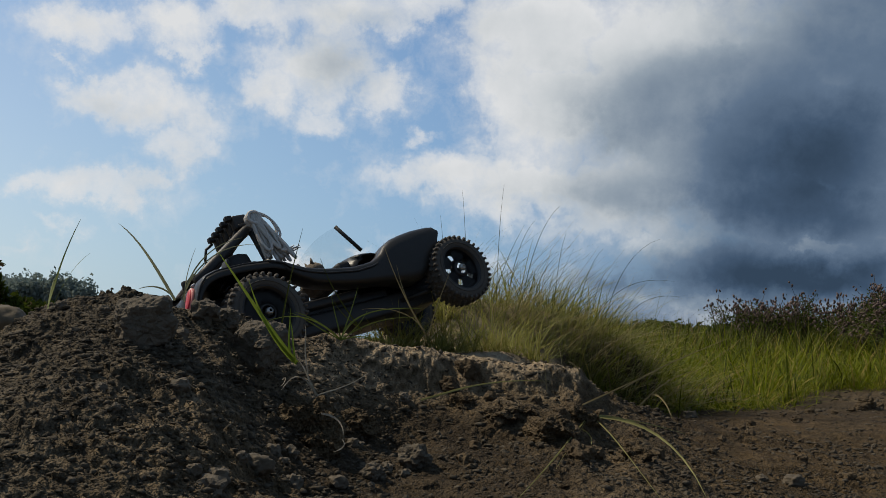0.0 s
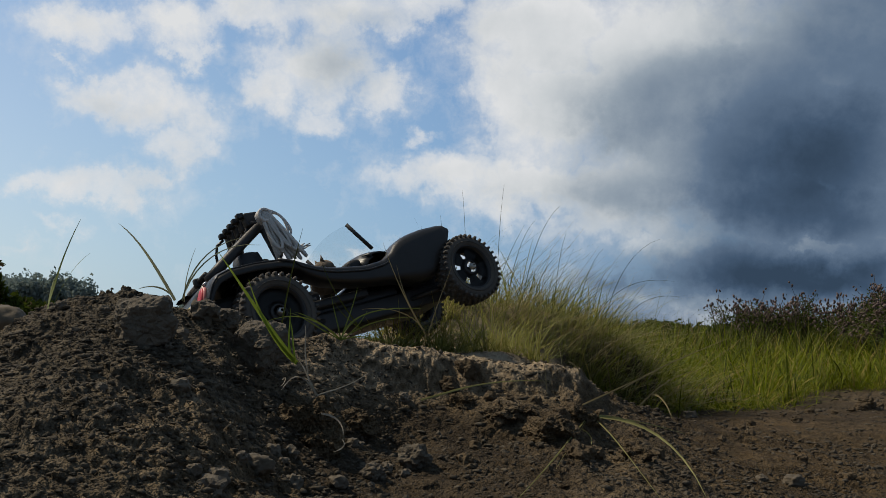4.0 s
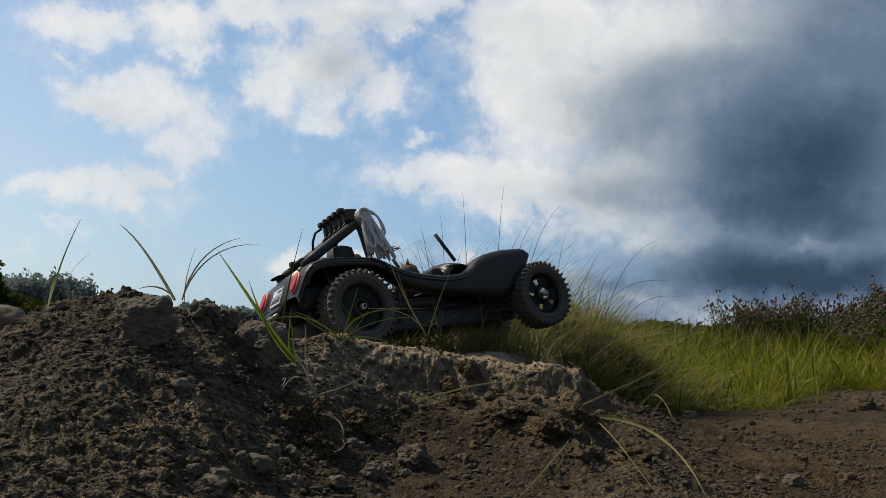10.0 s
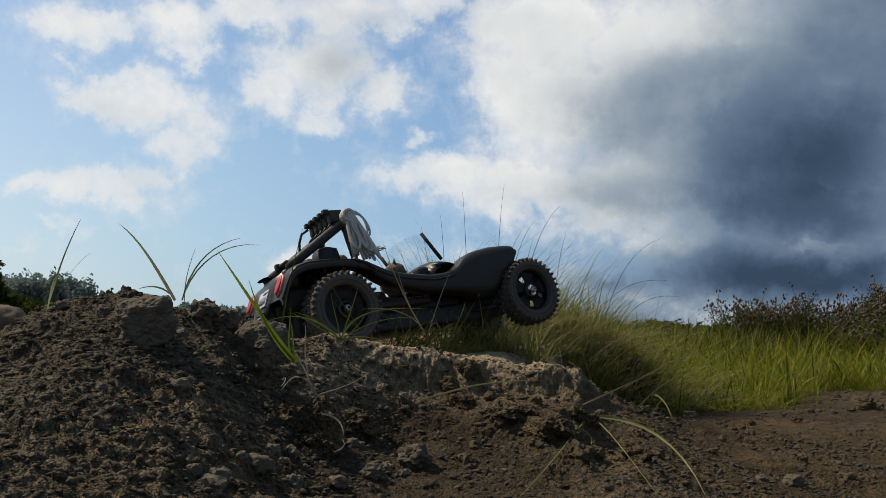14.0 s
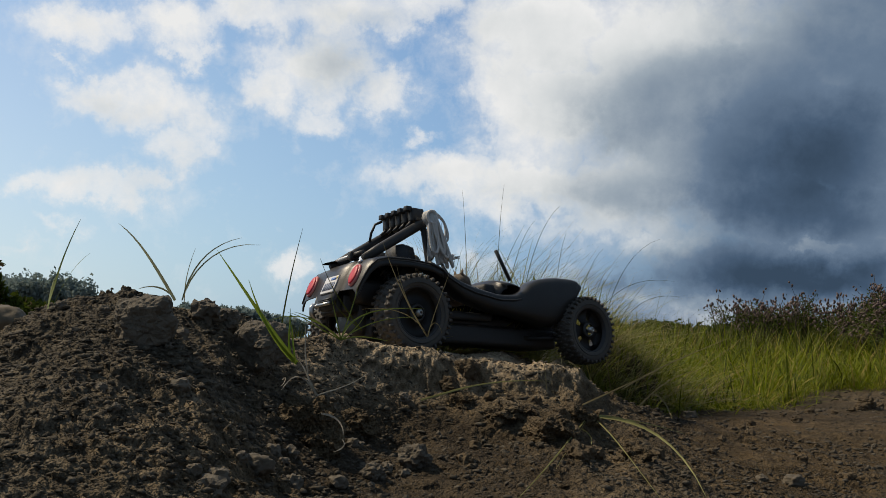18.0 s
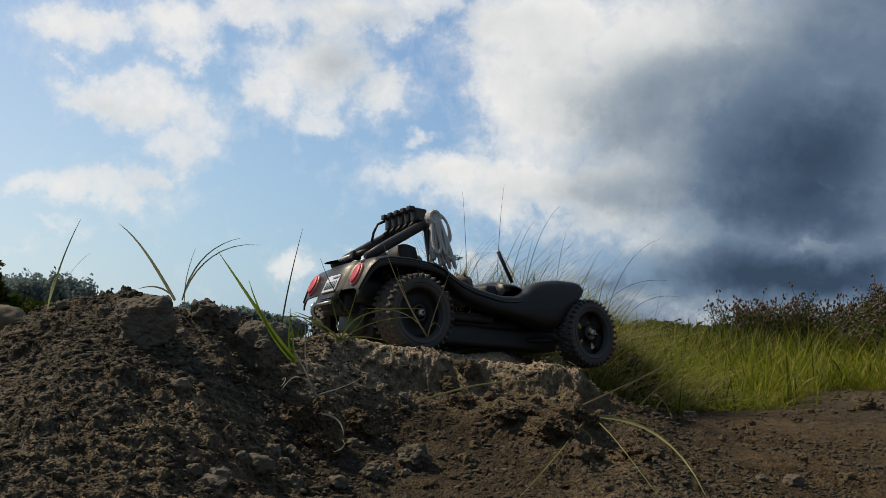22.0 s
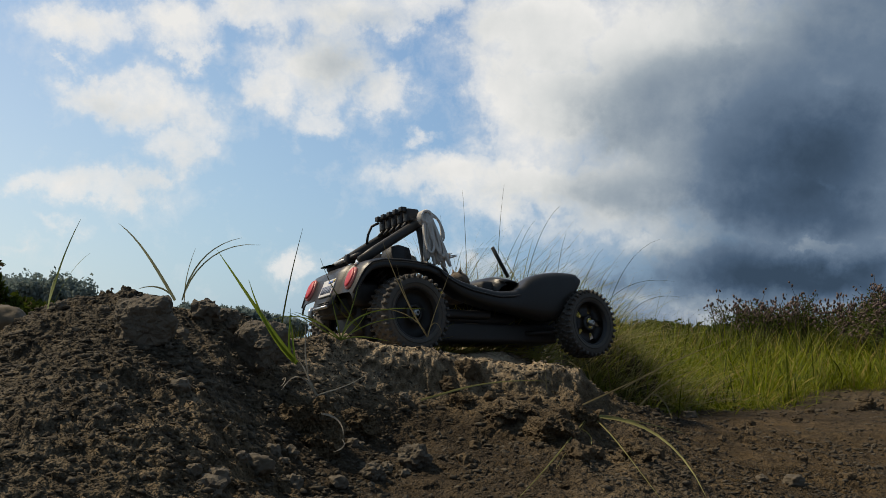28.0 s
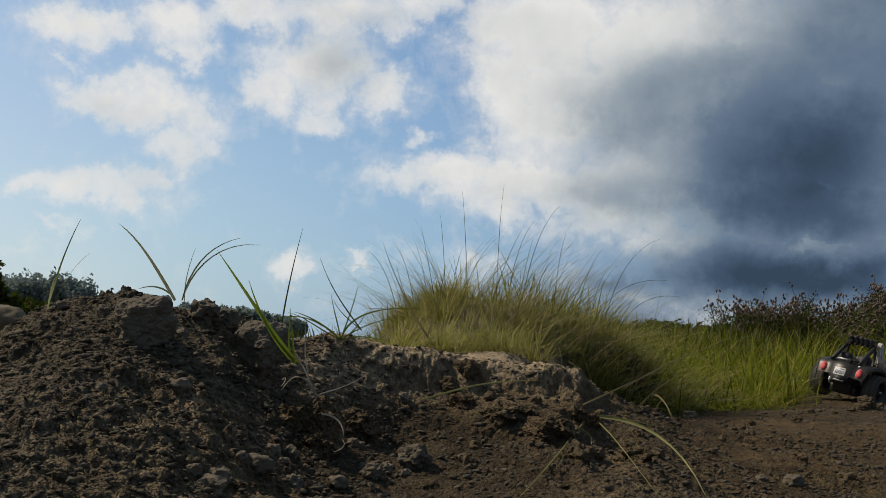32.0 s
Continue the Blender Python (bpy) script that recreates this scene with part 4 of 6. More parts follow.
grass_plant("pale green blades hanging over the foot of the bank", (0.1547, 0.8889, 0.1482), [
    (((0.0000, 0.0000, 0.0000), (0.0404, -0.0350, 0.0052), (0.0765, -0.0702, -0.0101), (0.0731, -0.1640, -0.0501)), 0.00220),
    (((0.0012, 0.0000, 0.0000), (-0.0357, -0.1123, -0.0069), (-0.0694, -0.2103, -0.0180), (-0.1071, -0.3040, -0.0266)), 0.00180),
    (((0.0060, 0.0000, -0.0018), (0.0169, -0.0350, -0.0092), (0.0186, -0.1268, -0.0277), (0.0192, -0.2289, -0.0409)), 0.00090),
    (((0.0031, 0.0000, 0.0000), (0.0340, -0.0105, 0.0006), (0.0611, -0.0210, -0.0052), (0.0944, -0.0316, -0.0142)), 0.00080),
    (((0.0000, 0.0000, -0.0018), (-0.0251, -0.0964, -0.0065), (-0.0458, -0.1441, -0.0148), (-0.0620, -0.2067, -0.0186)), 0.00080),
    (((-0.0165, -0.0614, -0.0057), (0.0031, -0.0304, -0.0155), (-0.0103, -0.0873, -0.0237), (-0.0273, -0.1246, -0.0179)), 0.00060),
], PALE_BLADE)
grass_plant("yellowed grass blade lying across the bank", (-0.0197, 0.8486, 0.1693), [
    (((-0.0029, 0.0000, 0.0000), (0.0290, 0.0109, 0.0065), (0.0589, 0.0218, 0.0214), (0.1346, 0.0326, 0.0165)), 0.00130),
], PALE_BLADE)
grass_plant("dry straw lying on the bank", (0.1514, 0.9039, 0.1580), [
    (((-0.0035, -0.0134, 0.0013), (0.0288, 0.0207, 0.0091), (0.0589, 0.0413, 0.0200), (0.1021, 0.0620, 0.0354)), 0.00110),
    (((-0.0148, 0.0000, 0.0476), (-0.0025, 0.0000, 0.0427), (0.0005, 0.0000, 0.0353), (-0.0045, 0.0000, 0.0280)), 0.00070),
    (((-0.0380, 0.0000, 0.0170), (-0.0397, 0.0000, 0.0292), (-0.0389, 0.0000, 0.0415), (-0.0437, 0.0000, 0.0550)), 0.00050),
], STRAW)
grass_plant("dead curled roots and straw on the bank", (-0.1008, 0.6450, 0.1943), [
    (((0.0022, 0.0000, -0.0022), (-0.0081, -0.0059, 0.0200), (-0.0156, -0.0117, 0.0139), (-0.0200, -0.0259, 0.0043)), 0.00060),
    (((0.0022, 0.0000, -0.0022), (0.0158, -0.0029, 0.0025), (0.0292, -0.0059, 0.0048), (0.0434, -0.0088, 0.0158)), 0.00052),
    (((-0.0046, 0.0000, 0.0152), (-0.0094, 0.0000, 0.0371), (-0.0051, 0.0000, 0.0459), (-0.0074, 0.0000, 0.0526)), 0.00060),
    (((0.0022, 0.0000, -0.0022), (-0.0045, 0.0000, 0.0109), (-0.0069, 0.0000, 0.0197), (-0.0113, 0.0000, 0.0240)), 0.00105),
    (((-0.0214, -0.0155, 0.0110), (-0.0190, -0.0059, 0.0156), (-0.0184, -0.0192, 0.0080), (-0.0211, -0.0251, 0.0068)), 0.00045),
], DEAD_ROOT)
grass_plant("dead white root dangling down the bank", (-0.0939, 0.6451, 0.1778), [
    (((-0.0009, 0.0000, 0.0005), (0.0139, -0.0061, -0.0002), (0.0199, -0.0120, -0.0081), (0.0182, -0.0180, -0.0177)), 0.00090),
    (((0.0171, -0.0089, -0.0181), (0.0226, -0.0186, -0.0218), (0.0178, -0.0343, -0.0227), (0.0152, -0.0470, -0.0215)), 0.00075),
], DEAD_ROOT)
grass_plant("bent straw blades beside the track", (0.2995, 1.2000, 0.1504), [
    (((-0.0169, 0.0000, -0.0242), (0.0125, 0.0167, -0.0014), (0.0426, 0.0333, 0.0222), (0.0900, 0.0500, 0.0254)), 0.00120),
    (((-0.0002, 0.0000, -0.0081), (0.0079, -0.0167, 0.0014), (0.0190, -0.0333, -0.0208), (-0.0037, -0.1282, -0.0290)), 0.00160),
    (((-0.0409, 0.0000, 0.0000), (0.0345, 0.0333, 0.0389), (0.0872, 0.0667, 0.0502), (0.1696, 0.1000, 0.0799)), 0.00090),
], STRAW)


# single tall stalks on the hump: foot and tip across the hump, height of the tip, sag
for foot, tip, high, sag in ((0.10, 0.115, 0.505, 0.0), (0.045, 0.035, 0.488, 0.004), (0.15, 0.225, 0.470, 0.012), (0.005, -0.005, 0.440, 0.003), (0.22, 0.245, 0.425, 0.004),
                             (0.27, 0.325, 0.395, 0.010), (0.33, 0.455, 0.420, 0.030), (0.30, 0.475, 0.330, 0.040), (-0.08, -0.135, 0.375, 0.012), (-0.05, -0.09, 0.390, 0.010),
                             (0.36, 0.50, 0.300, 0.035), (0.12, 0.175, 0.440, 0.010)):
    foot_y = TUSSOCK[1] - 0.06 + 0.80 * max(foot - TUSSOCK[0], 0.0)
    low = ground_z(foot, foot_y) - 0.004
    rise = high - low
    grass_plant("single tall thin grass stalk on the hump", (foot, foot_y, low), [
        (((0, 0, 0), ((tip - foot) * 0.20, -0.01, rise * 0.4 + sag), ((tip - foot) * 0.5, -0.02, rise * 0.78 + sag), (tip - foot, -0.03, rise)), 0.00055)], GRASS_SHADED)


# ---- springy grass that the buggy presses down ----
def springy_tufts():
    """Loose tufts on the crown; rows: thing, foot, second at which it goes down."""
    rnd = np.random.default_rng(17)
    rows = []
    for k in range(26):
        f = k / 25
        x = -0.075 + 0.225 * f ** 1.25 + rnd.uniform(-0.010, 0.010)
        y = 1.10 + 0.16 * f + rnd.uniform(-0.05, 0.06)
        n = 32
        a, r = rnd.uniform(0, 6.28, n), rnd.uniform(0, 0.014, n)
        ob = blade_mesh("grass_tuft", np.stack([np.cos(a) * r, np.sin(a) * r, np.zeros(n)], -1), (0.022 + 0.080 * rnd.uniform(0, 1, n) ** 1.4), rnd.uniform(0.0004, 0.0010, n), a + rnd.normal(0, 0.6, n), rnd.uniform(0.1, 1.0, n), rnd.uniform(0.2, 1.5, n), TUFT, 6)
        tagged(ob, "loose tuft of yellow-green grass on the sandy crown", "grass tuft", "grass tufts on the crown")
        rows.append((ob, (x, y, ground_z(x, y) - 0.003), 8.0 + 9.0 * f))
    return rows


TUFTS = springy_tufts()


# ---- heath bushes with brown seed heads ----
def heath_bush(height, spread, seed):
    rnd = random.Random(seed)
    root = new("heath_bush")
    tagged(root, "dark green heath bush with brown seed heads at the meadow's end", "bush", "heath bushes")
    stems, leaves, heads = bmesh.new(), bmesh.new(), bmesh.new()
    for k in range(15):
        a, s = rnd.uniform(0, 6.28), spread * rnd.uniform(0.1, 1.0)
        top = Vector((math.cos(a) * s, math.sin(a) * s, height * rnd.uniform(0.62, 1.0)))
        foot = Vector((math.cos(a) * s * 0.25, math.sin(a) * s * 0.25, -0.02))
        mid = foot.lerp(top, 0.55) + Vector((rnd.uniform(-0.03, 0.03), rnd.uniform(-0.03, 0.03), 0.02))
        tube(stems, [foot, mid, top], [0.005, 0.0035, 0.0018], 5)
        for j in range(5):
            t = rnd.uniform(0.45, 0.95)
            b0 = (foot.lerp(mid, t / 0.55) if t < 0.55 else mid.lerp(top, (t - 0.55) / 0.45))
            b1 = b0 + Vector((rnd.uniform(-0.05, 0.05), rnd.uniform(-0.05, 0.05), rnd.uniform(0.03, 0.10)))
            tube(stems, [b0, b1], [0.0018, 0.0010], 4)
            for q in range(2 if t > 0.6 else 0):
                c = b1 + Vector((rnd.uniform(-0.018, 0.018), rnd.uniform(-0.018, 0.018), rnd.uniform(-0.01, 0.02)))
                m = Matrix.Translation(c) @ Euler((rnd.uniform(-0.6, 0.6), rnd.uniform(-0.6, 0.6), rnd.uniform(0, 6))).to_matrix().to_4x4() @ Matrix.Diagonal((0.0060, 0.0060, rnd.uniform(0.008, 0.016), 1))
                bmesh.ops.create_icosphere(heads, subdivisions=1, radius=1.0, matrix=m)
        for j in range(260):
            t = rnd.uniform(0.1, 0.92) ** 0.7
            c = foot.lerp(top, t) + Vector((rnd.gauss(0, 0.035), rnd.gauss(0, 0.035), rnd.gauss(0, 0.02)))
            d = Vector((rnd.uniform(-1, 1), rnd.uniform(-1, 1), rnd.uniform(-0.2, 1))).normalized()
            s1 = d.orthogonal().normalized() * rnd.uniform(0.0022, 0.0045)
            ln = rnd.uniform(0.010, 0.024)
            vs = [leaves.verts.new(c), leaves.verts.new(c + d * ln * 0.45 + s1), leaves.verts.new(c + d * ln), leaves.verts.new(c + d * ln * 0.45 - s1)]
            leaves.faces.new(vs)
    tagged(part("twig_mass", stems, TWIG, root), kind="stuff")
    tagged(part("foliage", leaves, HEATHER, root, smooth=False), kind="stuff")
    tagged(part("seed_mass", heads, SEED, root, "brown seed heads"), kind="stuff")
    return root


def heath_bushes():
    rnd = random.Random(11)
    kinds = [heath_bush(0.44, 0.24, 1), heath_bush(0.39, 0.26, 2), heath_bush(0.48, 0.24, 3)]
    spots = []
    for k in range(27):
        f = k / 26
        x = 1.77 + 1.5 * f + rnd.uniform(-0.05, 0.05)
        y = 4.75 - 0.1 * f + rnd.uniform(-0.25, 0.35)
        spots.append((x, y, 0.0))
    spots += [(2.9, 4.5, 0.0), (3.0, 4.9, 0.0), (2.8, 4.7, 0.0)]
    for k, (x, y, lift) in enumerate(spots):
        m = pose(x, y, lift + ground_z(x, y) - 0.055 + 0.035 * math.sin(k * 1.7) - 0.05 - 0.05 * float(smoothstep(1.95, 2.25, x)) + 0.30 * max(0.0, x - 2.28), rnd.uniform(-4, 4), rnd.uniform(-4, 4), rnd.uniform(0, 360))
        if k < 3:
            kinds[k].matrix_world = m
        else:
            copy_thing(kinds[k % 3], m)
    for k in range(9):
        x, y = 2.12 + 0.07 * k, 4.05 + 0.12 * (k % 3)
        g = 0.74 + 0.02 * k
        copy_thing(kinds[k % 3], pose(x, y, ground_z(x, y) - 0.04, 0, 0, 47 * k) @ Matrix.Diagonal((1.1, 1.1, g, 1)))


heath_bushes()


# ---- far woods ----
def far_woods(name, label, spans, leaf, seed, mat):
    """Clumped crowns on short trunks; spans rows: x, y, crown radius, height."""
    rng = np.random.default_rng(seed)
    V, F = [], []
    o = 0
    for x, y, rad, hgt in spans:
        g = ground_z(x, y)
        n = 900
        d = rng.normal(0, 1, (n, 3))
        d /= np.linalg.norm(d, axis=1)[:, None]
        rr = rng.uniform(0.55, 1.0, n)[:, None] * (1 + 0.25 * np.sin(d[:, :1] * 7 + x) * np.cos(d[:, 2:] * 6 + y))
        c = np.array([x, y, g + hgt * 0.55]) + d * rr * np.array([rad, rad, hgt * 0.47])
        c = c[c[:, 2] > g]
        n = len(c)
        u = rng.normal(0, 1, (n, 3))
        w = rng.normal(0, 1, (n, 3))
        u = u / np.linalg.norm(u, axis=1)[:, None] * leaf
        w = w / np.linalg.norm(w, axis=1)[:, None] * leaf
        q = np.stack([c - u, c - w * 0.7, c + u, c + w * 0.7], 1)
        V.append(q.reshape(-1, 3))
        F.append(np.arange(n * 4).reshape(-1, 4) + o)
        o += n * 4
    ob = sheet(name, np.concatenate(V), np.concatenate(F), mat, False)
    return tagged(ob, label, "trees", kind="stuff")


def distance():
    rnd = random.Random(21)
    rows = []
    for k in range(34):
        f = k / 33
        x = -35.0 + 6.4 * f + rnd.uniform(-0.3, 0.3)
        rows.append((x, 64 + rnd.uniform(-1.5, 2), rnd.uniform(0.7, 1.2), 1.2 + (3.9 + 0.5 * (f < 0.12)) * rnd.uniform(0.86, 1.02)))
    far_woods("far_woods", "wood edge on the horizon, blue-green with haze put into its colour", rows, 0.17, 3, WOODS)
    rows = []
    for k in range(30):
        f = k / 29
        x = -30.0 + 14.2 * f + rnd.uniform(-0.3, 0.3)
        top = float(np.interp(x, [-26.5, -22.0, -18.8, -16.8, -15.4], [1.9, 1.7, 0.85, 0.6, 0.1]))
        rows.append((x, 90 + rnd.uniform(-2, 2), rnd.uniform(0.8, 1.3), top + 1.75 + rnd.uniform(-0.15, 0.15)))
    far_woods("far_copse", "low wooded rise on the horizon, blue-grey with haze put into its colour", rows, 0.24, 4, WOODS)
    rows = [(-8.35, 15.0, 0.28, 1.62), (-8.9, 15.5, 0.5, 1.5), (-7.9, 15.2, 0.35, 0.9), (-7.3, 14.9, 0.35, 0.75), (-6.9, 15.0, 0.3, 0.6)]
    far_woods("near_thicket", "dark shrubs behind the bank", rows, 0.07, 5, HEATHER)
    rows = []
    for k in range(30):
        rows.append((1.5 + 13 * k / 29 + rnd.uniform(-0.3, 0.3), 14 + rnd.uniform(-2, 2), rnd.uniform(0.5, 0.8), rnd.uniform(0.32, 0.46)))
    far_woods("heath_line", "low brown heather line on the horizon", rows, 0.035, 6, HEATHER)


distance()

# ---- the model buggy ----
# seconds, place of the rear axle on the ground, turn in degrees
CAR_PATH = [
    (0, -0.2252, 0.9857, 0.1802, -21.8, -12.9, 40.6),
    (0.5, -0.2214, 0.9795, 0.1804, -22.2, -12.9, 41.2),
    (1, -0.2212, 0.9837, 0.1808, -21.6, -12.9, 40.9),
    (1.5, -0.2265, 1.0063, 0.1825, -20.0, -13.1, 39.2),
    (2, -0.2260, 1.0101, 0.1829, -20.0, -13.2, 38.9),
    (2.5, -0.2168, 0.9853, 0.1815, -21.9, -13.0, 40.6),
    (3, -0.2104, 0.9663, 0.1803, -23.1, -12.8, 41.8),
    (3.5, -0.2123, 0.9782, 0.1814, -21.4, -13.0, 40.9),
    (5.5, -0.2149, 1.0042, 0.1836, -18.9, -13.3, 39.1),
    (6, -0.2117, 1.0156, 0.1850, -18.2, -13.6, 38.4),
    (6.5, -0.2078, 1.0236, 0.1864, -17.5, -13.7, 38.2),
    (7, -0.1966, 1.0084, 0.1865, -19.0, -13.5, 39.3),
    (7.5, -0.1781, 0.9815, 0.1859, -22.2, -12.9, 41.2),
    (8, -0.1701, 1.0069, 0.1890, -21.5, -12.7, 39.9),
    (8.5, -0.1646, 1.0381, 0.1925, -19.3, -12.0, 38.1),
    (9, -0.1519, 1.0376, 0.1929, -18.0, -10.1, 37.9),
    (9.5, -0.1426, 1.0575, 0.1949, -15.6, -7.6, 36.2),
    (10, -0.1375, 1.0731, 0.1966, -13.0, -5.1, 34.7),
    (10.5, -0.1336, 1.0565, 0.1950, -11.6, -3.8, 35.1),
    (11, -0.1328, 1.0454, 0.1939, -11.5, -3.5, 35.1),
    (11.5, -0.1352, 1.0499, 0.1945, -12.2, -3.5, 34.7),
    (12, -0.1405, 1.0558, 0.1946, -12.5, -4.1, 34.7),
    (12.5, -0.1451, 1.0466, 0.1932, -13.7, -4.8, 35.6),
    (13, -0.1489, 1.0423, 0.1926, -15.7, -5.3, 35.9),
    (13.5, -0.1539, 1.0680, 0.1946, -15.3, -6.0, 34.3),
    (14, -0.1551, 1.0791, 0.1951, -12.8, -6.4, 33.7),
    (14.5, -0.1424, 1.0628, 0.1938, -10.7, -5.4, 34.8),
    (16.5, -0.1180, 1.0545, 0.1949, -9.6, -2.7, 35.5),
    (17, -0.1001, 1.0545, 0.1971, -8.6, -0.2, 35.8),
    (17.5, -0.0910, 1.0521, 0.1989, -7.1, 1.8, 36.2),
    (18, -0.0844, 1.0453, 0.1993, -5.7, 3.6, 36.9),
    (18.3, -0.0815, 1.0367, 0.1988, -4.9, 4.7, 37.6),
    (18.5, -0.0804, 1.0385, 0.2006, -4.6, 5.4, 37.5),
    (19, -0.0799, 1.0548, 0.2039, -3.5, 6.0, 36.7),
    (19.5, -0.0808, 1.0652, 0.2055, -1.6, 6.0, 36.2),
    (20, -0.0823, 1.0605, 0.2046, -1.3, 5.6, 36.3),
    (20.5, -0.0840, 1.0513, 0.2028, -2.9, 5.3, 36.6),
    (21, -0.0846, 1.0430, 0.2011, -4.7, 4.9, 37.0),
    (21.5, -0.0837, 1.0404, 0.2000, -5.5, 4.6, 37.1),
    (22, -0.0830, 1.0406, 0.1996, -5.5, 4.4, 37.0),
    (22.5, -0.0824, 1.0426, 0.1987, -6.3, 3.9, 36.6),
    (23, -0.0815, 1.0464, 0.1974, -7.5, 2.9, 36.3),
    (23.5, -0.0817, 1.0473, 0.1966, -7.6, 2.1, 36.2),
    (24, -0.0821, 1.0489, 0.1965, -7.5, 1.8, 35.9),
    (24.5, -0.0820, 1.0517, 0.1965, -7.6, 1.7, 35.6),
    (25, -0.0821, 1.0522, 0.1966, -7.5, 1.7, 35.6),
    (25.5, -0.0829, 1.0524, 0.1969, -7.0, 1.6, 35.6),
    (27.5, -0.0838, 1.0526, 0.1972, -6.7, 1.6, 35.6),
    (28, -0.0844, 1.0530, 0.1976, -6.7, 1.7, 35.5),
    (28.5, -0.0949, 1.0554, 0.1978, -7.1, 1.5, 33.3),
    (28.8, -0.1233, 1.0582, 0.1968, -8.9, 0.4, 28.4),
    (29, -0.1339, 1.0318, 0.1925, -8.7, -2.3, 29.7),
    (29.2, -0.1545, 1.0475, 0.1935, -11.5, -2.7, 27.1),
    (29.5, -0.1693, 1.0204, 0.1860, -11.7, -6.1, 29.2),
    (29.7, -0.1839, 1.0319, 0.1829, -12.9, -7.4, 26.7),
    (29.8, -0.1633, 1.0517, 0.1853, -13.9, -7.5, 27.0),
    (30, -0.1056, 0.9930, 0.1910, -6.3, 1.7, 31.2),
    (30.1, -0.0982, 1.0933, 0.2106, -4.0, 9.7, 23.7),
    (30.2, -0.0851, 1.1058, 0.2161, -1.8, 15.0, 20.7),
    (30.4, -0.0298, 1.1179, 0.2187, 1.9, 22.3, 26.9),
    (30.5, 0.0092, 1.0767, 0.2097, 4.8, 26.6, 33.1),
    (30.6, 0.0668, 1.1453, 0.2026, 4.8, 25.7, 35.3),
    (30.7, 0.1001, 1.1418, 0.1802, 3.6, 24.2, 38.7),
    (30.8, 0.1443, 1.1800, 0.1559, 4.9, 21.0, 41.8),
    (30.9, 0.1932, 1.2556, 0.1379, 7.2, 14.5, 42.0),
    (31, 0.2488, 1.3153, 0.0935, 3.1, 2.7, 38.7),
    (31.1, 0.3309, 1.4160, 0.0625, -2.3, -0.5, 38.3),
    (31.2, 0.4092, 1.4694, 0.0551, -2.5, -2.1, 42.2),
    (31.3, 0.5034, 1.5757, 0.0498, -5.1, -1.0, 43.7),
    (31.4, 0.5935, 1.6957, 0.0456, -2.5, 0.4, 44.6),
    (31.6, 0.8024, 1.9879, 0.0348, 0.4, 3.6, 46.8),
    (31.8, 0.9659, 2.2182, 0.0354, 13.3, 4.8, 49.3),
    (32, 1.2142, 2.5082, 0.0066, 11.4, 3.9, 40.4),
]

WHEEL_R = 0.0485
REAR_R, FRONT_R = 0.0455, 0.0425
REAR_X, FRONT_X = 0.0, 0.2713
GROW = Matrix.Diagonal((1.10, 0.92, 1.085, 1))   # from the drawing to true size
KNOT = Vector((0.047, -0.052, 0.184))


def tyre_mesh(r, w, side):
    """Balloon tyre with three staggered rows of knobs; side -1 or 1 faces outwards."""
    bm = bmesh.new()
    h = w / 2
    c = r - 0.0024
    lathe(bm, [(r * 0.64, -h * 0.80), (r * 0.68, -h * 0.97), (r * 0.80, -h), (r * 0.90, -h * 0.92), (c * 0.985, -h * 0.72), (c, -h * 0.3), (c, h * 0.3),
               (c * 0.985, h * 0.72), (r * 0.90, h * 0.92), (r * 0.80, h), (r * 0.68, h * 0.97), (r * 0.64, h * 0.80)], 48, ring=True)
    # raised bead rings on both walls
    for s in (-1, 1):
        ring = [((r * 0.75) * math.cos(a), s * h * 0.995, (r * 0.75) * math.sin(a)) for a in [2 * math.pi * k / 40 for k in range(41)]]
        tube(bm, ring, 0.0009, 5, False)
    n = 34
    for k in range(n):
        for row, (yy, half_y, half_x, off) in enumerate(((-0.72, 0.15, 0.0018, 0.0), (-0.24, 0.19, 0.0016, 0.5), (0.24, 0.19, 0.0016, 0.0), (0.72, 0.15, 0.0018, 0.5))):
            a = 2 * math.pi * (k + off) / n
            top = r - (0.0012 if abs(yy) > 0.5 else 0.0)
            m = Matrix.Rotation(-a, 4, "Y") @ Matrix.Translation((0, yy * h, 0)) @ Matrix.Rotation(0.28 * (1 if yy > 0 else -1), 4, "Z")
            vs = bmesh.ops.create_cube(bm, size=1.0)["verts"]
            for v in vs:
                taper = 0.78 if v.co.z > 0 else 1.12
                v.co = Vector((v.co.x * 2 * half_x * taper, v.co.y * 2 * half_y * h * taper, (c - 0.0025) if v.co.z < 0 else top))
            bmesh.ops.transform(bm, matrix=m, verts=vs)
            if abs(yy) > 0.5:
                # shoulder knob on the wall
                vs = bmesh.ops.create_cube(bm, size=1.0)["verts"]
                for v in vs:
                    v.co = Vector((v.co.x * 0.0032, math.copysign(h * 0.95, yy) + v.co.y * 0.0028, r * 0.925 + v.co.z * 0.0045))
                bmesh.ops.transform(bm, matrix=Matrix.Rotation(-a, 4, "Y"), verts=vs)
    return bm


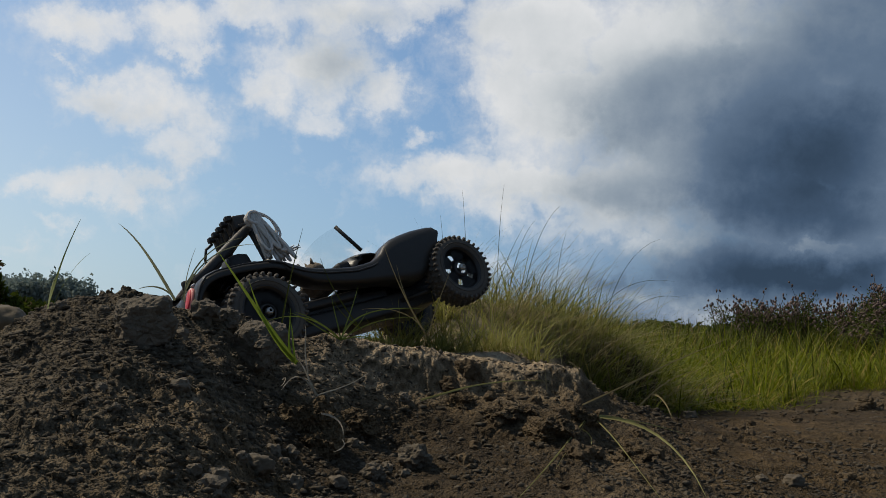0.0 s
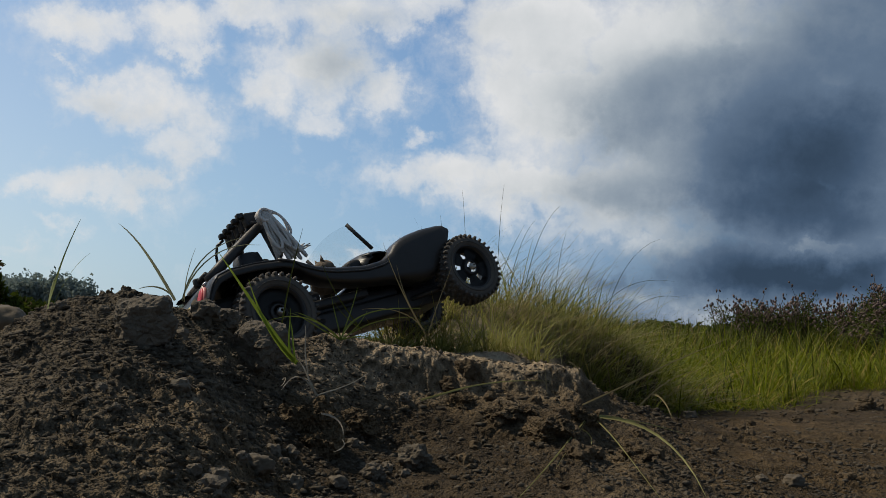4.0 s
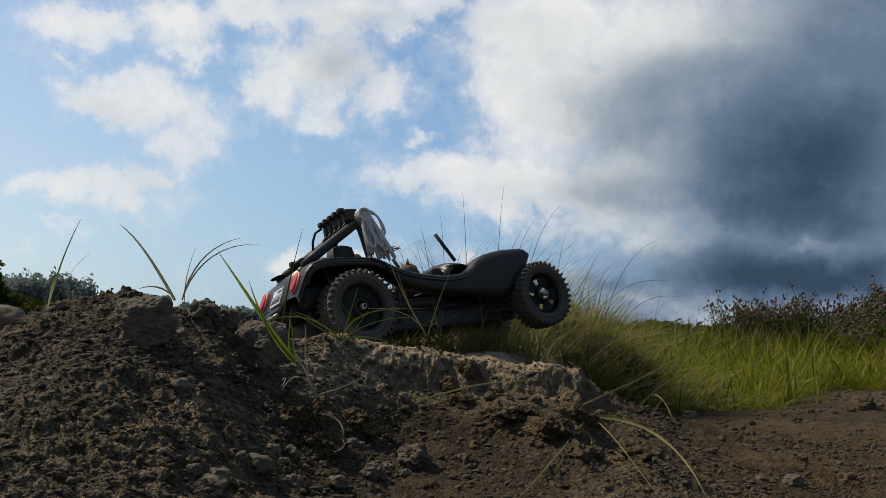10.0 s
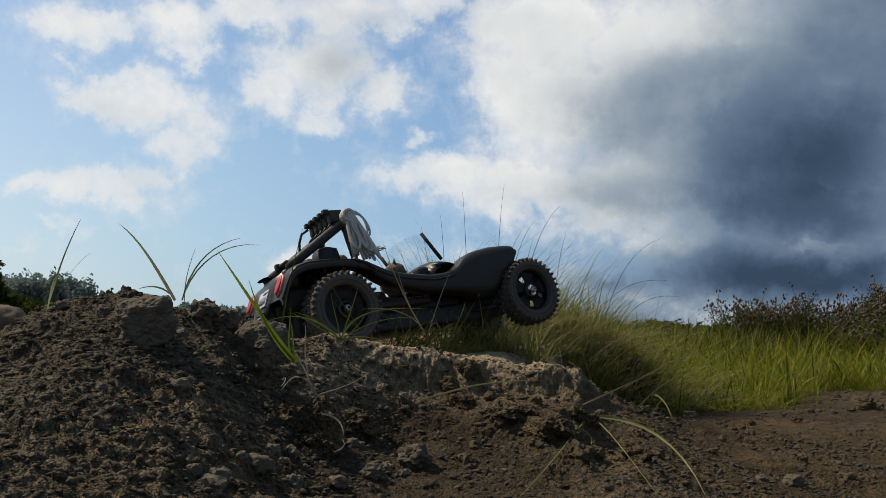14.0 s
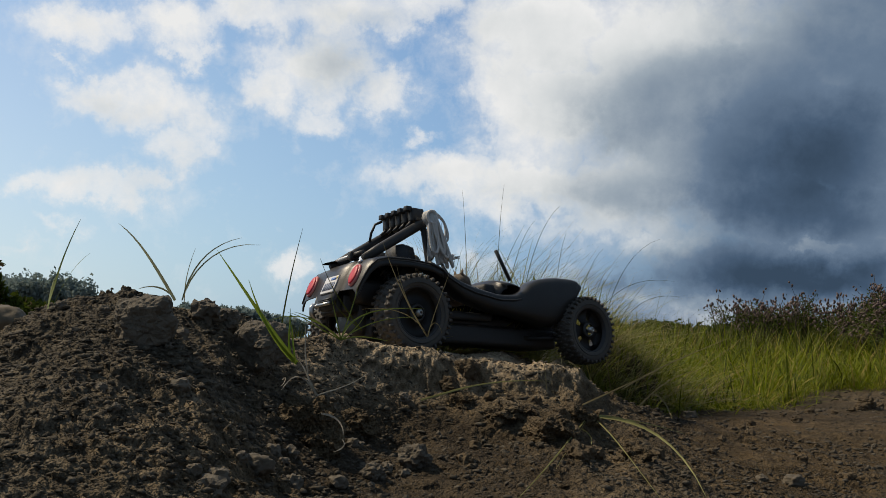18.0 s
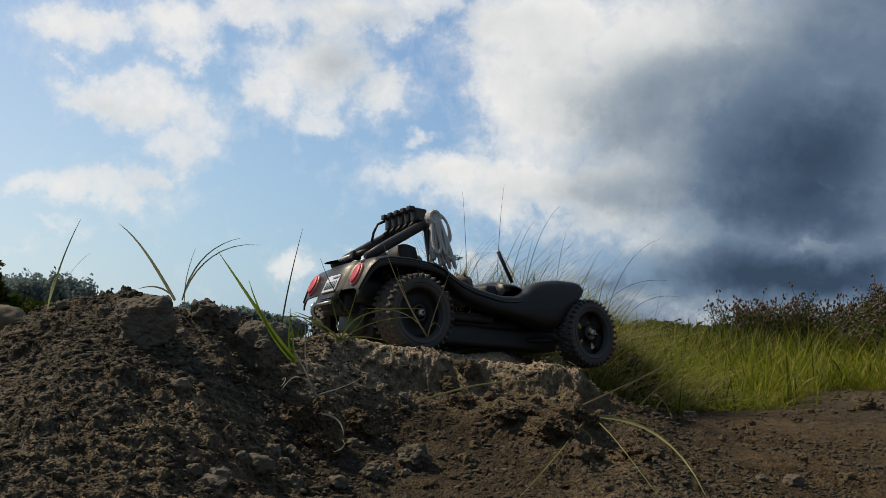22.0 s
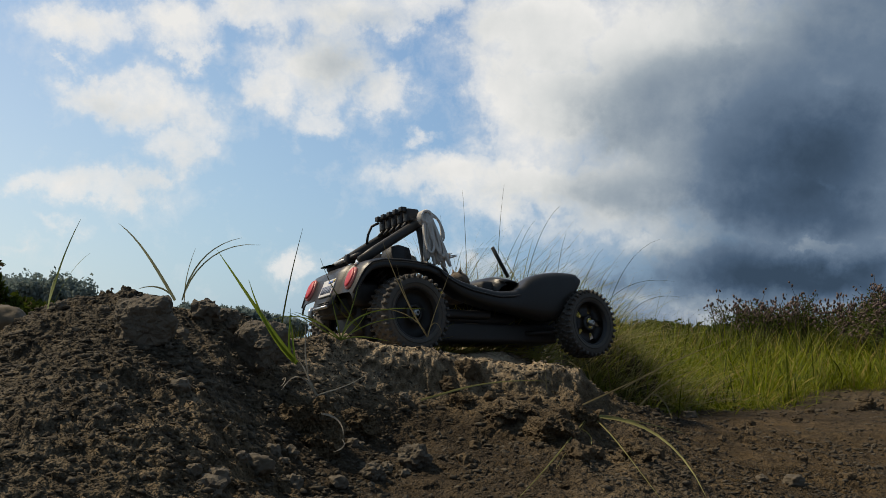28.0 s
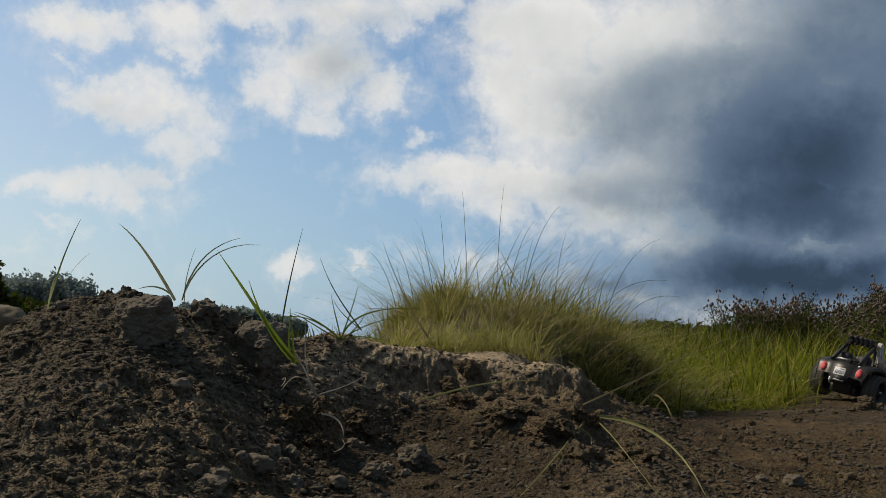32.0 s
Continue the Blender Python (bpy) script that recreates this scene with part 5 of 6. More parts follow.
def rim_mesh(r, w, side, holes=5):
    """Dish rim with open windows between the spokes."""
    bm = bmesh.new()
    h = w / 2
    ro, ri = r * 0.68, r * 0.20
    face = side * h * 0.55
    lathe(bm, [(ro * 0.90, -h * 0.85), (ro, -h * 0.88), (ro, h * 0.88), (ro * 0.90, h * 0.85)], 40, ring=True)
    n = 60
    grid = []
    for j, rr in enumerate((ri, ri + 0.22 * (ro - ri), ri + 0.58 * (ro - ri), ro * 0.985)):
        dish = face - side * (0.0035 if j in (1, 2) else (0.0 if j == 3 else -0.001))
        grid.append([bm.verts.new((rr * math.cos(2 * math.pi * k / n), dish, rr * math.sin(2 * math.pi * k / n))) for k in range(n)])
    per = n // max(holes, 1)
    fs = []
    for j in range(3):
        for k in range(n):
            if holes and j == 1 and (k % per) in (4, 5, 6):
                continue
            fs.append(bm.faces.new((grid[j][k], grid[j][(k + 1) % n], grid[j + 1][(k + 1) % n], grid[j + 1][k])))
    bmesh.ops.solidify(bm, geom=fs, thickness=0.0014)
    lathe(bm, [(ri * 1.15, face - side * 0.004), (ri * 1.15, face + side * 0.001), (ri * 0.8, face + side * 0.0035)], 20)
    bmesh.ops.recalc_face_normals(bm, faces=bm.faces[:])
    return bm


def hub_mesh(r, w, side):
    bm = bmesh.new()
    face = side * w / 2 * 0.55
    lathe(bm, [(0.0052, face + side * 0.003), (0.0052, face + side * 0.0055), (0.0040, face + side * 0.0065), (0.0040, face + side * 0.008), (0.0022, face + side * 0.008), (0.0022, face + side * 0.0100)], 6)
    return bm


def make_wheel(r, w, side, holes, name="wheel"):
    wheel = part(name, rim_mesh(r, w, side, holes), RIM, None, "black dish wheel with small windows" if holes else "closed black dish wheel")
    part("tyre", tyre_mesh(r, w, side), RUBBER, wheel, "dusty black knobbly rubber tyre")
    part("hub_nut", hub_mesh(r, w, side), STEEL, wheel, "bright steel hub nut")
    return wheel


def curve_at(rows, x):
    return float(np.interp(x, [r[0] for r in rows], [r[1] for r in rows]))


SHELL = [(-0.0700, 0.058), (-0.0675, 0.065), (-0.0645, 0.073), (-0.0578, 0.0895), (-0.0515, 0.101), (-0.044, 0.1085), (-0.030, 0.1125), (0.0, 0.1135), (0.030, 0.1115), (0.046, 0.106)]
RAIL_TOP = [(0.030, 0.1115), (0.046, 0.106), (0.070, 0.094), (0.092, 0.0875), (0.132, 0.0815), (0.160, 0.0835), (0.174, 0.0895), (0.184, 0.099), (0.197, 0.106), (0.215, 0.110),
            (0.234, 0.1125), (0.257, 0.1125), (0.2660, 0.1105), (0.2685, 0.104)]
RAIL_LOW = [(0.030, 0.102), (0.046, 0.094), (0.058, 0.083), (0.079, 0.071), (0.106, 0.064), (0.126, 0.060), (0.159, 0.056), (0.177, 0.053), (0.200, 0.047), (0.224, 0.047), (0.240, 0.058), (0.252, 0.069), (0.259, 0.078), (0.2655, 0.090), (0.2685, 0.097)]


def rear_shell():
    """Curved rear cowl: a bent shell with turned-down lips over the wheels."""
    bm = bmesh.new()
    ys = [-0.084, -0.0835, -0.081, -0.074, -0.055, -0.035, -0.0345, 0.0, 0.0345, 0.035, 0.055, 0.074, 0.081, 0.0835, 0.084]
    xs = np.concatenate([np.linspace(-0.070, -0.045, 14), np.linspace(-0.041, 0.046, 18)])
    rows = []
    for x in xs:
        z = curve_at(SHELL, x)
        row = []
        for y in ys:
            a = abs(y)
            dz = 0.0
            if a > 0.055:
                dz = -0.0012 * ((a - 0.055) / 0.02) ** 2
            if a > 0.08:
                dz -= 0.0025 if a < 0.0825 else (0.0055 if a < 0.0838 else 0.0105)
            if a < 0.0348:
                dz += 0.0016 * min(1.0, max(0.0, (-0.02 - x) / 0.01))
            tuck = 1.0 - 0.21 * min(1.0, max(0.0, (-0.045 - x) / 0.035))
            xe = max(x, -0.0645) if a > 0.0346 else x
            row.append(bm.verts.new((xe, y * tuck, curve_at(SHELL, xe) + dz)))
        rows.append(row)
    for a, b in zip(rows, rows[1:]):
        for k in range(len(ys) - 1):
            bm.faces.new((a[k], a[k + 1], b[k + 1], b[k]))
    bmesh.ops.recalc_face_normals(bm, faces=bm.faces[:])
    bmesh.ops.solidify(bm, geom=bm.faces[:], thickness=0.0015)
    return bm


def side_rail(side):
    """One flank: the sill that swells into the front wing."""
    bm = bmesh.new()
    xs = list(np.linspace(0.030, 0.20, 22)) + list(np.linspace(0.205, 0.2685, 14))
    rings = []
    n = 18
    for x in xs:
        top, low = curve_at(RAIL_TOP, x), curve_at(RAIL_LOW, x)
        swell = float(smoothstep(0.165, 0.215, x))
        yo, yi = 0.0825 + 0.003 * swell, 0.050 - 0.014 * swell
        cy, hy, cz, hz = (yo + yi) / 2, (yo - yi) / 2, (top + low) / 2, max((top - low) / 2, 0.002)
        ring = []
        for k in range(n):
            a = 2 * math.pi * k / n
            e = 0.52
            ca, sa = math.cos(a), math.sin(a)
            ring.append(bm.verts.new((x, side * (cy + hy * math.copysign(abs(ca) ** e, ca)), cz + hz * math.copysign(abs(sa) ** e, sa))))
        rings.append(ring)
    for a, b in zip(rings, rings[1:]):
        for k in range(n):
            bm.faces.new((a[k], a[(k + 1) % n], b[(k + 1) % n], b[k]))
    bm.faces.new(rings[0])
    bm.faces.new(rings[-1])
    bmesh.ops.recalc_face_normals(bm, faces=bm.faces[:])
    return bm


def bonnet():
    bm = bmesh.new()
    prof = [(0.133, 0.092), (0.140, 0.101), (0.158, 0.1085), (0.172, 0.109), (0.195, 0.1025), (0.222, 0.096), (0.245, 0.089), (0.262, 0.078), (0.268, 0.066)]
    ys = np.linspace(-0.060, 0.060, 13)
    rows = []
    for x in np.linspace(0.133, 0.268, 20):
        z = curve_at(prof, x)
        wid = 1.0 if x < 0.175 else 1.0 - 0.25 * float(smoothstep(0.175, 0.22, x))
        rows.append([bm.verts.new((x + 0.012 * (y / 0.06) ** 2 * (1 if x < 0.15 else 0), y * wid, z - 0.010 * (abs(y) / 0.06) ** 2.5)) for y in ys])
    for a, b in zip(rows, rows[1:]):
        for k in range(len(ys) - 1):
            bm.faces.new((a[k], a[k + 1], b[k + 1], b[k]))
    bmesh.ops.recalc_face_normals(bm, faces=bm.faces[:])
    bmesh.ops.solidify(bm, geom=bm.faces[:], thickness=0.002)
    return bm


def oval(bm, centre, normal, ra, rb, depth, sides=28):
    """A domed oval lamp on a sloping panel; ra across the car, rb up the slope."""
    n = Vector(normal).normalized()
    u = Vector((0, 1, 0))
    v = n.cross(u).normalized()
    rings = []
    for f, d in ((1.0, -0.002), (1.0, depth * 0.6), (0.86, depth), (0.4, depth * 1.12)):
        rings.append([bm.verts.new(Vector(centre) + u * ra * f * math.cos(2 * math.pi * k / sides) + v * rb * f * math.sin(2 * math.pi * k / sides) + n * d) for k in range(sides)])
    for a, b in zip(rings, rings[1:]):
        for k in range(sides):
            bm.faces.new((a[k], a[(k + 1) % sides], b[(k + 1) % sides], b[k]))
    bm.faces.new(rings[0])
    bm.faces.new(rings[-1])
    bmesh.ops.recalc_face_normals(bm, faces=bm.faces[:])


def coil_spring(bm, a, b, radius, turns, wire):
    a, b = Vector(a), Vector(b)
    d = (b - a).normalized()
    s = d.orthogonal().normalized()
    u = d.cross(s)
    n = turns * 10
    tube(bm, [a + (b - a) * (k / n) + (s * math.cos(2 * math.pi * k / 10) + u * math.sin(2 * math.pi * k / 10)) * radius for k in range(n + 1)], wire, 5)


def build_buggy():
    root = new("toy_buggy")
    tagged(root, "black model beach buggy with red tail lamps and knobbly tyres", "toy car")
    part("rear_cowl", rear_shell(), BODY, root, "dusty matt black curved rear body shell")
    for side in (-1, 1):
        part("side_panel", side_rail(side), BODY, root, "smooth black flank swelling into the front wing")
    part("bonnet", bonnet(), BODY, root)
    # trim bead along each rear wing
    for side in (-1, 1):
        bm = bmesh.new()
        pts = [(x, side * 0.0835 * (1.0 - 0.21 * min(1.0, max(0.0, (-0.045 - x) / 0.035))), curve_at(SHELL, x) - 0.0045) for x in np.linspace(-0.0642, 0.046, 28)]
        pts += [(x, side * 0.0835, curve_at(RAIL_TOP, x) - 0.008) for x in np.linspace(0.052, 0.165, 12)]
        tube(bm, pts, 0.0011, 6)
        part("trim_bead", bm, BODY, root)
    # chassis, gearbox, winch
    bm = bmesh.new()
    box(bm, (-0.03, -0.042, 0.022), (0.255, 0.042, 0.046), 0.004)
    box(bm, (0.05, -0.036, 0.044), (0.19, 0.036, 0.058), 0.005)
    box(bm, (0.22, -0.028, 0.035), (0.285, 0.028, 0.064), 0.006)
    part("chassis", bm, CHASSIS, root, "black plastic chassis tub")
    bm = bmesh.new()
    box(bm, (-0.040, -0.030, 0.026), (0.03, 0.030, 0.072), 0.008)
    box(bm, (-0.05, -0.045, 0.060), (0.02, 0.045, 0.090), 0.008)
    part("gearbox", bm, CHASSIS, root)
    bm = bmesh.new()
    box(bm, (-0.064, -0.020, 0.050), (-0.038, 0.022, 0.066), 0.003)
    box(bm, (-0.058, -0.028, 0.052), (-0.038, -0.020, 0.070), 0.002)
    tube(bm, [(-0.0640, -0.018, 0.059), (-0.0640, 0.014, 0.059)], 0.0055, 12)
    part("winch", bm, CHASSIS, root, "black rear winch drum and mount")
    bm = bmesh.new()
    tube(bm, [(-0.072, 0.022, 0.063), (-0.075, 0.022, 0.058), (-0.075, 0.022, 0.051), (-0.070, 0.022, 0.047)], [0.0026, 0.0034, 0.0028, 0.0016], 8)
    tube(bm, [(-0.072, 0.016, 0.0605), (-0.072, -0.020, 0.0605)], 0.0019, 8)
    box(bm, (-0.074, 0.018, 0.059), (-0.060, 0.026, 0.064), 0.0010)
    part("tow_hook", bm, STEEL, root, "bright steel tow hook")
    # axles and suspension
    bm = bmesh.new()
    tube(bm, [(REAR_X, -0.096, REAR_R), (REAR_X, 0.096, REAR_R)], 0.0048, 10)
    tube(bm, [(REAR_X, -0.014, REAR_R), (REAR_X, 0.014, REAR_R)], 0.018, 14)
    part("rear_axle", bm, CHASSIS, root)
    bm = bmesh.new()
    tube(bm, [(FRONT_X, -0.088, FRONT_R), (FRONT_X, 0.088, FRONT_R)], 0.0045, 10)
    tube(bm, [(FRONT_X - 0.014, -0.075, FRONT_R - 0.006), (FRONT_X - 0.014, 0.075, FRONT_R - 0.006)], 0.0028, 8)
    part("front_axle", bm, CHASSIS, root)
    for side in (-1, 1):
        for x0, z0, x1, z1 in ((FRONT_X - 0.004, 0.044, 0.243, 0.098), (0.010, 0.048, -0.022, 0.104)):
            bm = bmesh.new()
            a, b = Vector((x0, side * 0.066, z0)), Vector((x1, side * 0.050, z1))
            tube(bm, [a, a.lerp(b, 0.5)], 0.0042, 10)
            tube(bm, [a.lerp(b, 0.45), b], 0.0022, 8)
            coil_spring(bm, a.lerp(b, 0.15), a.lerp(b, 0.92), 0.0058, 8, 0.0010)
            part("shock_absorber", bm, CHASSIS, root, "black coil-over damper")
        bm = bmesh.new()
        tube(bm, [(FRONT_X, side * 0.070, 0.036), (0.20, side * 0.040, 0.034)], 0.0032, 8)
        part("suspension_link", bm, CHASSIS, root)
        bm = bmesh.new()
        tube(bm, [(REAR_X, side * 0.070, 0.038), (0.075, side * 0.040, 0.036)], 0.0035, 8)
        part("suspension_link", bm, CHASSIS, root)
    # cockpit
    for side in (-1, 1):
        bm = bmesh.new()
        box(bm, (0.000, side * 0.030 - 0.021, 0.088), (0.030, side * 0.030 + 0.021, 0.136), 0.0145)
        box(bm, (0.028, side * 0.030 - 0.021, 0.058), (0.078, side * 0.030 + 0.021, 0.072), 0.006)
        part("seat", bm, SEAT, root, "black bucket seat with rounded headrest")
    bm = bmesh.new()
    box(bm, (0.026, -0.052, 0.050), (0.140, 0.052, 0.060), 0.003)
    part("cockpit_floor", bm, CHASSIS, root)
    bm = bmesh.new()
    box(bm, (0.128, -0.052, 0.078), (0.146, 0.052, 0.098), 0.005)
    part("dashboard", bm, SEAT, root)
    bm = bmesh.new()
    ring = [(0.117 + 0.006 * math.sin(a) * 0.6, 0.026 + 0.014 * math.cos(a), 0.096 + 0.013 * math.sin(a)) for a in [2 * math.pi * k / 20 for k in range(21)]]
    tube(bm, ring, 0.0018, 6, False)
    tube(bm, [(0.118, 0.026, 0.096), (0.134, 0.026, 0.090)], 0.0022, 6)
    part("steering_wheel", bm, SEAT, root)
    for k, y in enumerate((-0.036, -0.026)):
        bm = bmesh.new()
        lathe(bm, [(0.0046, 0.1265), (0.0046, 0.1275), (0.0036, 0.1272)], 16, "X", (0, y, 0.089))
        part("dial", bm, WHITE, root, "round white-rimmed dashboard dial")
    # windscreen: leaning posts, a bowed top edge, clear film
    for side in (-1, 1):
        bm = bmesh.new()
        tube(bm, [(0.1595, side * 0.066, 0.102), (0.1375, side * 0.0655, 0.1385)], 0.0026, 8)
        part("windscreen_post", bm, CHASSIS, root)
    bm = bmesh.new()
    rows = []
    for f in (0.0, 0.5, 1.0):
        row = []
        for k in range(13):
            y = -0.064 + 0.128 * k / 12
            bow = 1 - (y / 0.064) ** 2
            row.append(bm.verts.new((0.1585 - 0.021 * f - 0.001 * bow, y, 0.104 + (0.034 + 0.006 * bow) * f)))
        rows.append(row)
    for a, b in zip(rows, rows[1:]):
        for k in range(12):
            bm.faces.new((a[k], a[k + 1], b[k + 1], b[k]))
    part("windscreen", bm, FILM, root, "clear scratched plastic windscreen")
    # roll cage
    for side in (-1, 1):
        bm = bmesh.new()
        tube(bm, [(-0.040, side * 0.044, 0.111), (-0.020, side * 0.043, 0.125), (0.036, side * 0.042, 0.1605), (0.044, side * 0.041, 0.164)], 0.0058, 10)
        part("cage_stay", bm, CHASSIS, root, "thick black rear cage tube")
    bm = bmesh.new()
    hoop = [(0.048, -0.048, 0.076), (0.046, -0.047, 0.120), (0.043, -0.043, 0.154), (0.042, -0.036, 0.1625), (0.042, 0.0, 0.1645), (0.042, 0.036, 0.1625), (0.043, 0.043, 0.154), (0.046, 0.047, 0.120), (0.048, 0.048, 0.076)]
    tube(bm, hoop, 0.0044, 10)
    part("roll_hoop", bm, CHASSIS, root)
    bm = bmesh.new()
    box(bm, (0.030, -0.044, 0.1655), (0.038, 0.041, 0.1695), 0.001)
    part("lamp_bar", bm, CHASSIS, root)
    for k in range(5):
        y = -0.0345 + 0.0162 * k
        bm = bmesh.new()
        box(bm, (0.027, y - 0.0066, 0.1650), (0.044, y + 0.0066, 0.1820), 0.0022)
        box(bm, (0.020, y - 0.0042, 0.1775), (0.028, y + 0.0042, 0.1835), 0.001)
        tube(bm, [(0.030, y, 0.166), (0.024, y + 0.003, 0.158)], 0.0022, 6)
        pod = part("roof_lamp", bm, CHASSIS, root, "black square roof lamp")
        bm = bmesh.new()
        box(bm, (0.0438, y - 0.0045, 0.167), (0.0448, y + 0.0045, 0.180), 0.0004)
        part("lens", bm, ALLOY, pod)
    bm = bmesh.new()
    tube(bm, [(0.024, 0.031, 0.176), (0.015, 0.034, 0.171), (0.011, 0.037, 0.160), (0.010, 0.040, 0.147)], 0.0017, 6)
    part("cable_loom", bm, CHASSIS, root)
    # tail lamps, plate, badge
    nrm = (-0.91, 0, 0.41)
    for side in (-1, 1):
        bm = bmesh.new()
        oval(bm, (-0.0580, side * 0.0570, 0.0885), nrm, 0.0098, 0.0140, 0.0022)
        lamp = part("tail_lamp", bm, PINK_RIM, root, "oval red tail lamp with a pale rim")
        bm = bmesh.new()
        oval(bm, (-0.0595, side * 0.0570, 0.0892), nrm, 0.0080, 0.0120, 0.0022)
        part("lens", bm, RED_LENS, lamp)
    slope = Matrix.Translation((-0.0614, 0.002, 0.0842)) @ Matrix.Rotation(math.atan2(0.41, 0.91), 4, "Y")
    bm = bmesh.new()
    box(bm, (-0.0008, -0.0175, -0.011), (0.0012, 0.0175, 0.011), 0.0005, slope)
    plate = part("number_plate", bm, WHITE, root, "white number plate with blue characters")
    bm = bmesh.new()
    for lo, hi in (((-0.013, 0.0055), (0.000, 0.0085)),):
        box(bm, (-0.0013, lo[0], lo[1]), (-0.0007, hi[0], hi[1]), 0, slope)
    part("plate_band", bm, BLUE, plate)
    bm = bmesh.new()
    box(bm, (-0.0013, -0.0165, 0.0062), (-0.0007, -0.0135, 0.0095), 0, slope)
    part("plate_mark", bm, YELLOW, plate)
    bm = bmesh.new()
    for k in range(6):
        box(bm, (-0.0013, -0.0145 + 0.005 * k, -0.0075), (-0.0007, -0.0112 + 0.005 * k, 0.0022), 0, slope)
    part("plate_bars", bm, GREYINK, plate)
    bm = bmesh.new()
    oval(bm, (-0.0475, -0.0490, 0.1068), (-0.45, 0, 0.89), 0.0035, 0.0030, 0.0012, 12)
    part("badge", bm, ALLOY, root, "small chrome filler cap")
    bm = bmesh.new()
    for z in (0.0640, 0.0660):
        box(bm, (-0.0695, -0.016, z), (-0.0655, 0.016, z + 0.001), 0)
    part("vent_slots", bm, CHASSIS, root)
    # spade strapped across the deck
    bm = bmesh.new()
    tube(bm, [(-0.040, 0.026, 0.1180), (-0.040, -0.008, 0.1185)], 0.0024, 10)
    part("spade_shaft", bm, ALLOY, root, "pale metal spade shaft")
    bm = bmesh.new()
    tube(bm, [(-0.040, -0.006, 0.1185), (-0.039, -0.040, 0.1190)], 0.0034, 10)
    box(bm, (-0.046, -0.020, 0.1125), (-0.034, -0.012, 0.1230), 0.002)
    part("spade_grip", bm, CHASSIS, root)
    bm = bmesh.new()
    blade = [(-0.040, 0.024), (-0.046, 0.030), (-0.049, 0.042), (-0.047, 0.056), (-0.041, 0.066), (-0.035, 0.056), (-0.033, 0.042), (-0.035, 0.030)]
    f = bm.faces.new([bm.verts.new((x, y, 0.1165 + 0.0012 * math.cos((x + 0.041) * 180))) for x, y in blade])
    bmesh.ops.solidify(bm, geom=[f], thickness=0.0016)
    part("spade_blade", bm, CHASSIS, root)
    for ob in root.children_recursive:
        ob.data.transform(GROW)
    # wheels
    wheels = []
    for x, r, w, y, z in ((0.0, WHEEL_R, 0.038, 0.0785, 0.0513), (0.303, WHEEL_R, 0.032, 0.0725, 0.0487)):
        for side in (-1, 1):
            wheel = make_wheel(r, w, side, 5 if x > 0.1 else 0)
            wheel.parent = root
            wheels.append((wheel, Vector((x, side * y, z)), r))
    return root, wheels


CAR, WHEELS = build_buggy()


def rope_coil():
    """A hank of cotton rope: doubled strands bound at the top, spread and looped below; origin at the knot."""
    rnd = random.Random(5)
    bm = bmesh.new()
    for k in range(24):
        a0 = 2 * math.pi * k / 24 + rnd.uniform(-0.2, 0.2)
        wide, fall = rnd.uniform(0.25, 0.85), rnd.uniform(0.052, 0.068)
        lean, turn = rnd.uniform(0.004, 0.024), rnd.uniform(-0.5, 0.5)
        pts = []
        for i in range(25):
            t = i / 24
            down = math.sin(math.pi * t) ** 0.75
            across = (t - 0.5) * 2
            open_up = 0.25 + 0.75 * down
            a1 = a0 + turn * across
            pts.append((0.003 + lean * down + (0.017 * wide * math.cos(a1) + 0.006 * across) * open_up, 0.013 * wide * math.sin(a1) * open_up, 0.004 - fall * down + 0.0012 * math.sin(9 * t + k)))
        tube(bm, pts, rnd.uniform(0.0018, 0.0022), 7)
    # loose bights to the front, and frayed ends
    for k in range(2):
        d, low, s = rnd.uniform(0.016, 0.026), rnd.uniform(-0.050, -0.030), rnd.uniform(-0.008, 0.008)
        pts = []
        for i in range(21):
            t = i / 20
            pts.append((0.004 + d * math.sin(math.pi * t) ** 0.8 + 0.008 * t, s * t, 0.002 + low * t + 0.006 * math.sin(t * 6 + k)))
        tube(bm, pts, 0.0017, 7)
    for k in range(6):
        tube(bm, [(0.012, 0.0, -0.046), (0.028, rnd.uniform(-0.006, 0.006), -0.052 + rnd.uniform(-0.006, 0.005)), (0.042 + rnd.uniform(-0.004, 0.008), rnd.uniform(-0.008, 0.008), -0.050 + rnd.uniform(-0.008, 0.008))], [0.0015, 0.0014, 0.0006], 6)
    for k in range(4):
        ring = [(0.0080 * math.cos(a) + 0.001, -0.0042 + 0.0030 * k, 0.0080 * math.sin(a) - 0.001) for a in [2 * math.pi * i / 16 for i in range(17)]]
        tube(bm, ring, 0.0020, 7, False)
    return tagged(part("rope_hank", bm, ROPE), "hank of off-white cotton rope hung on the roll bar", "rope")


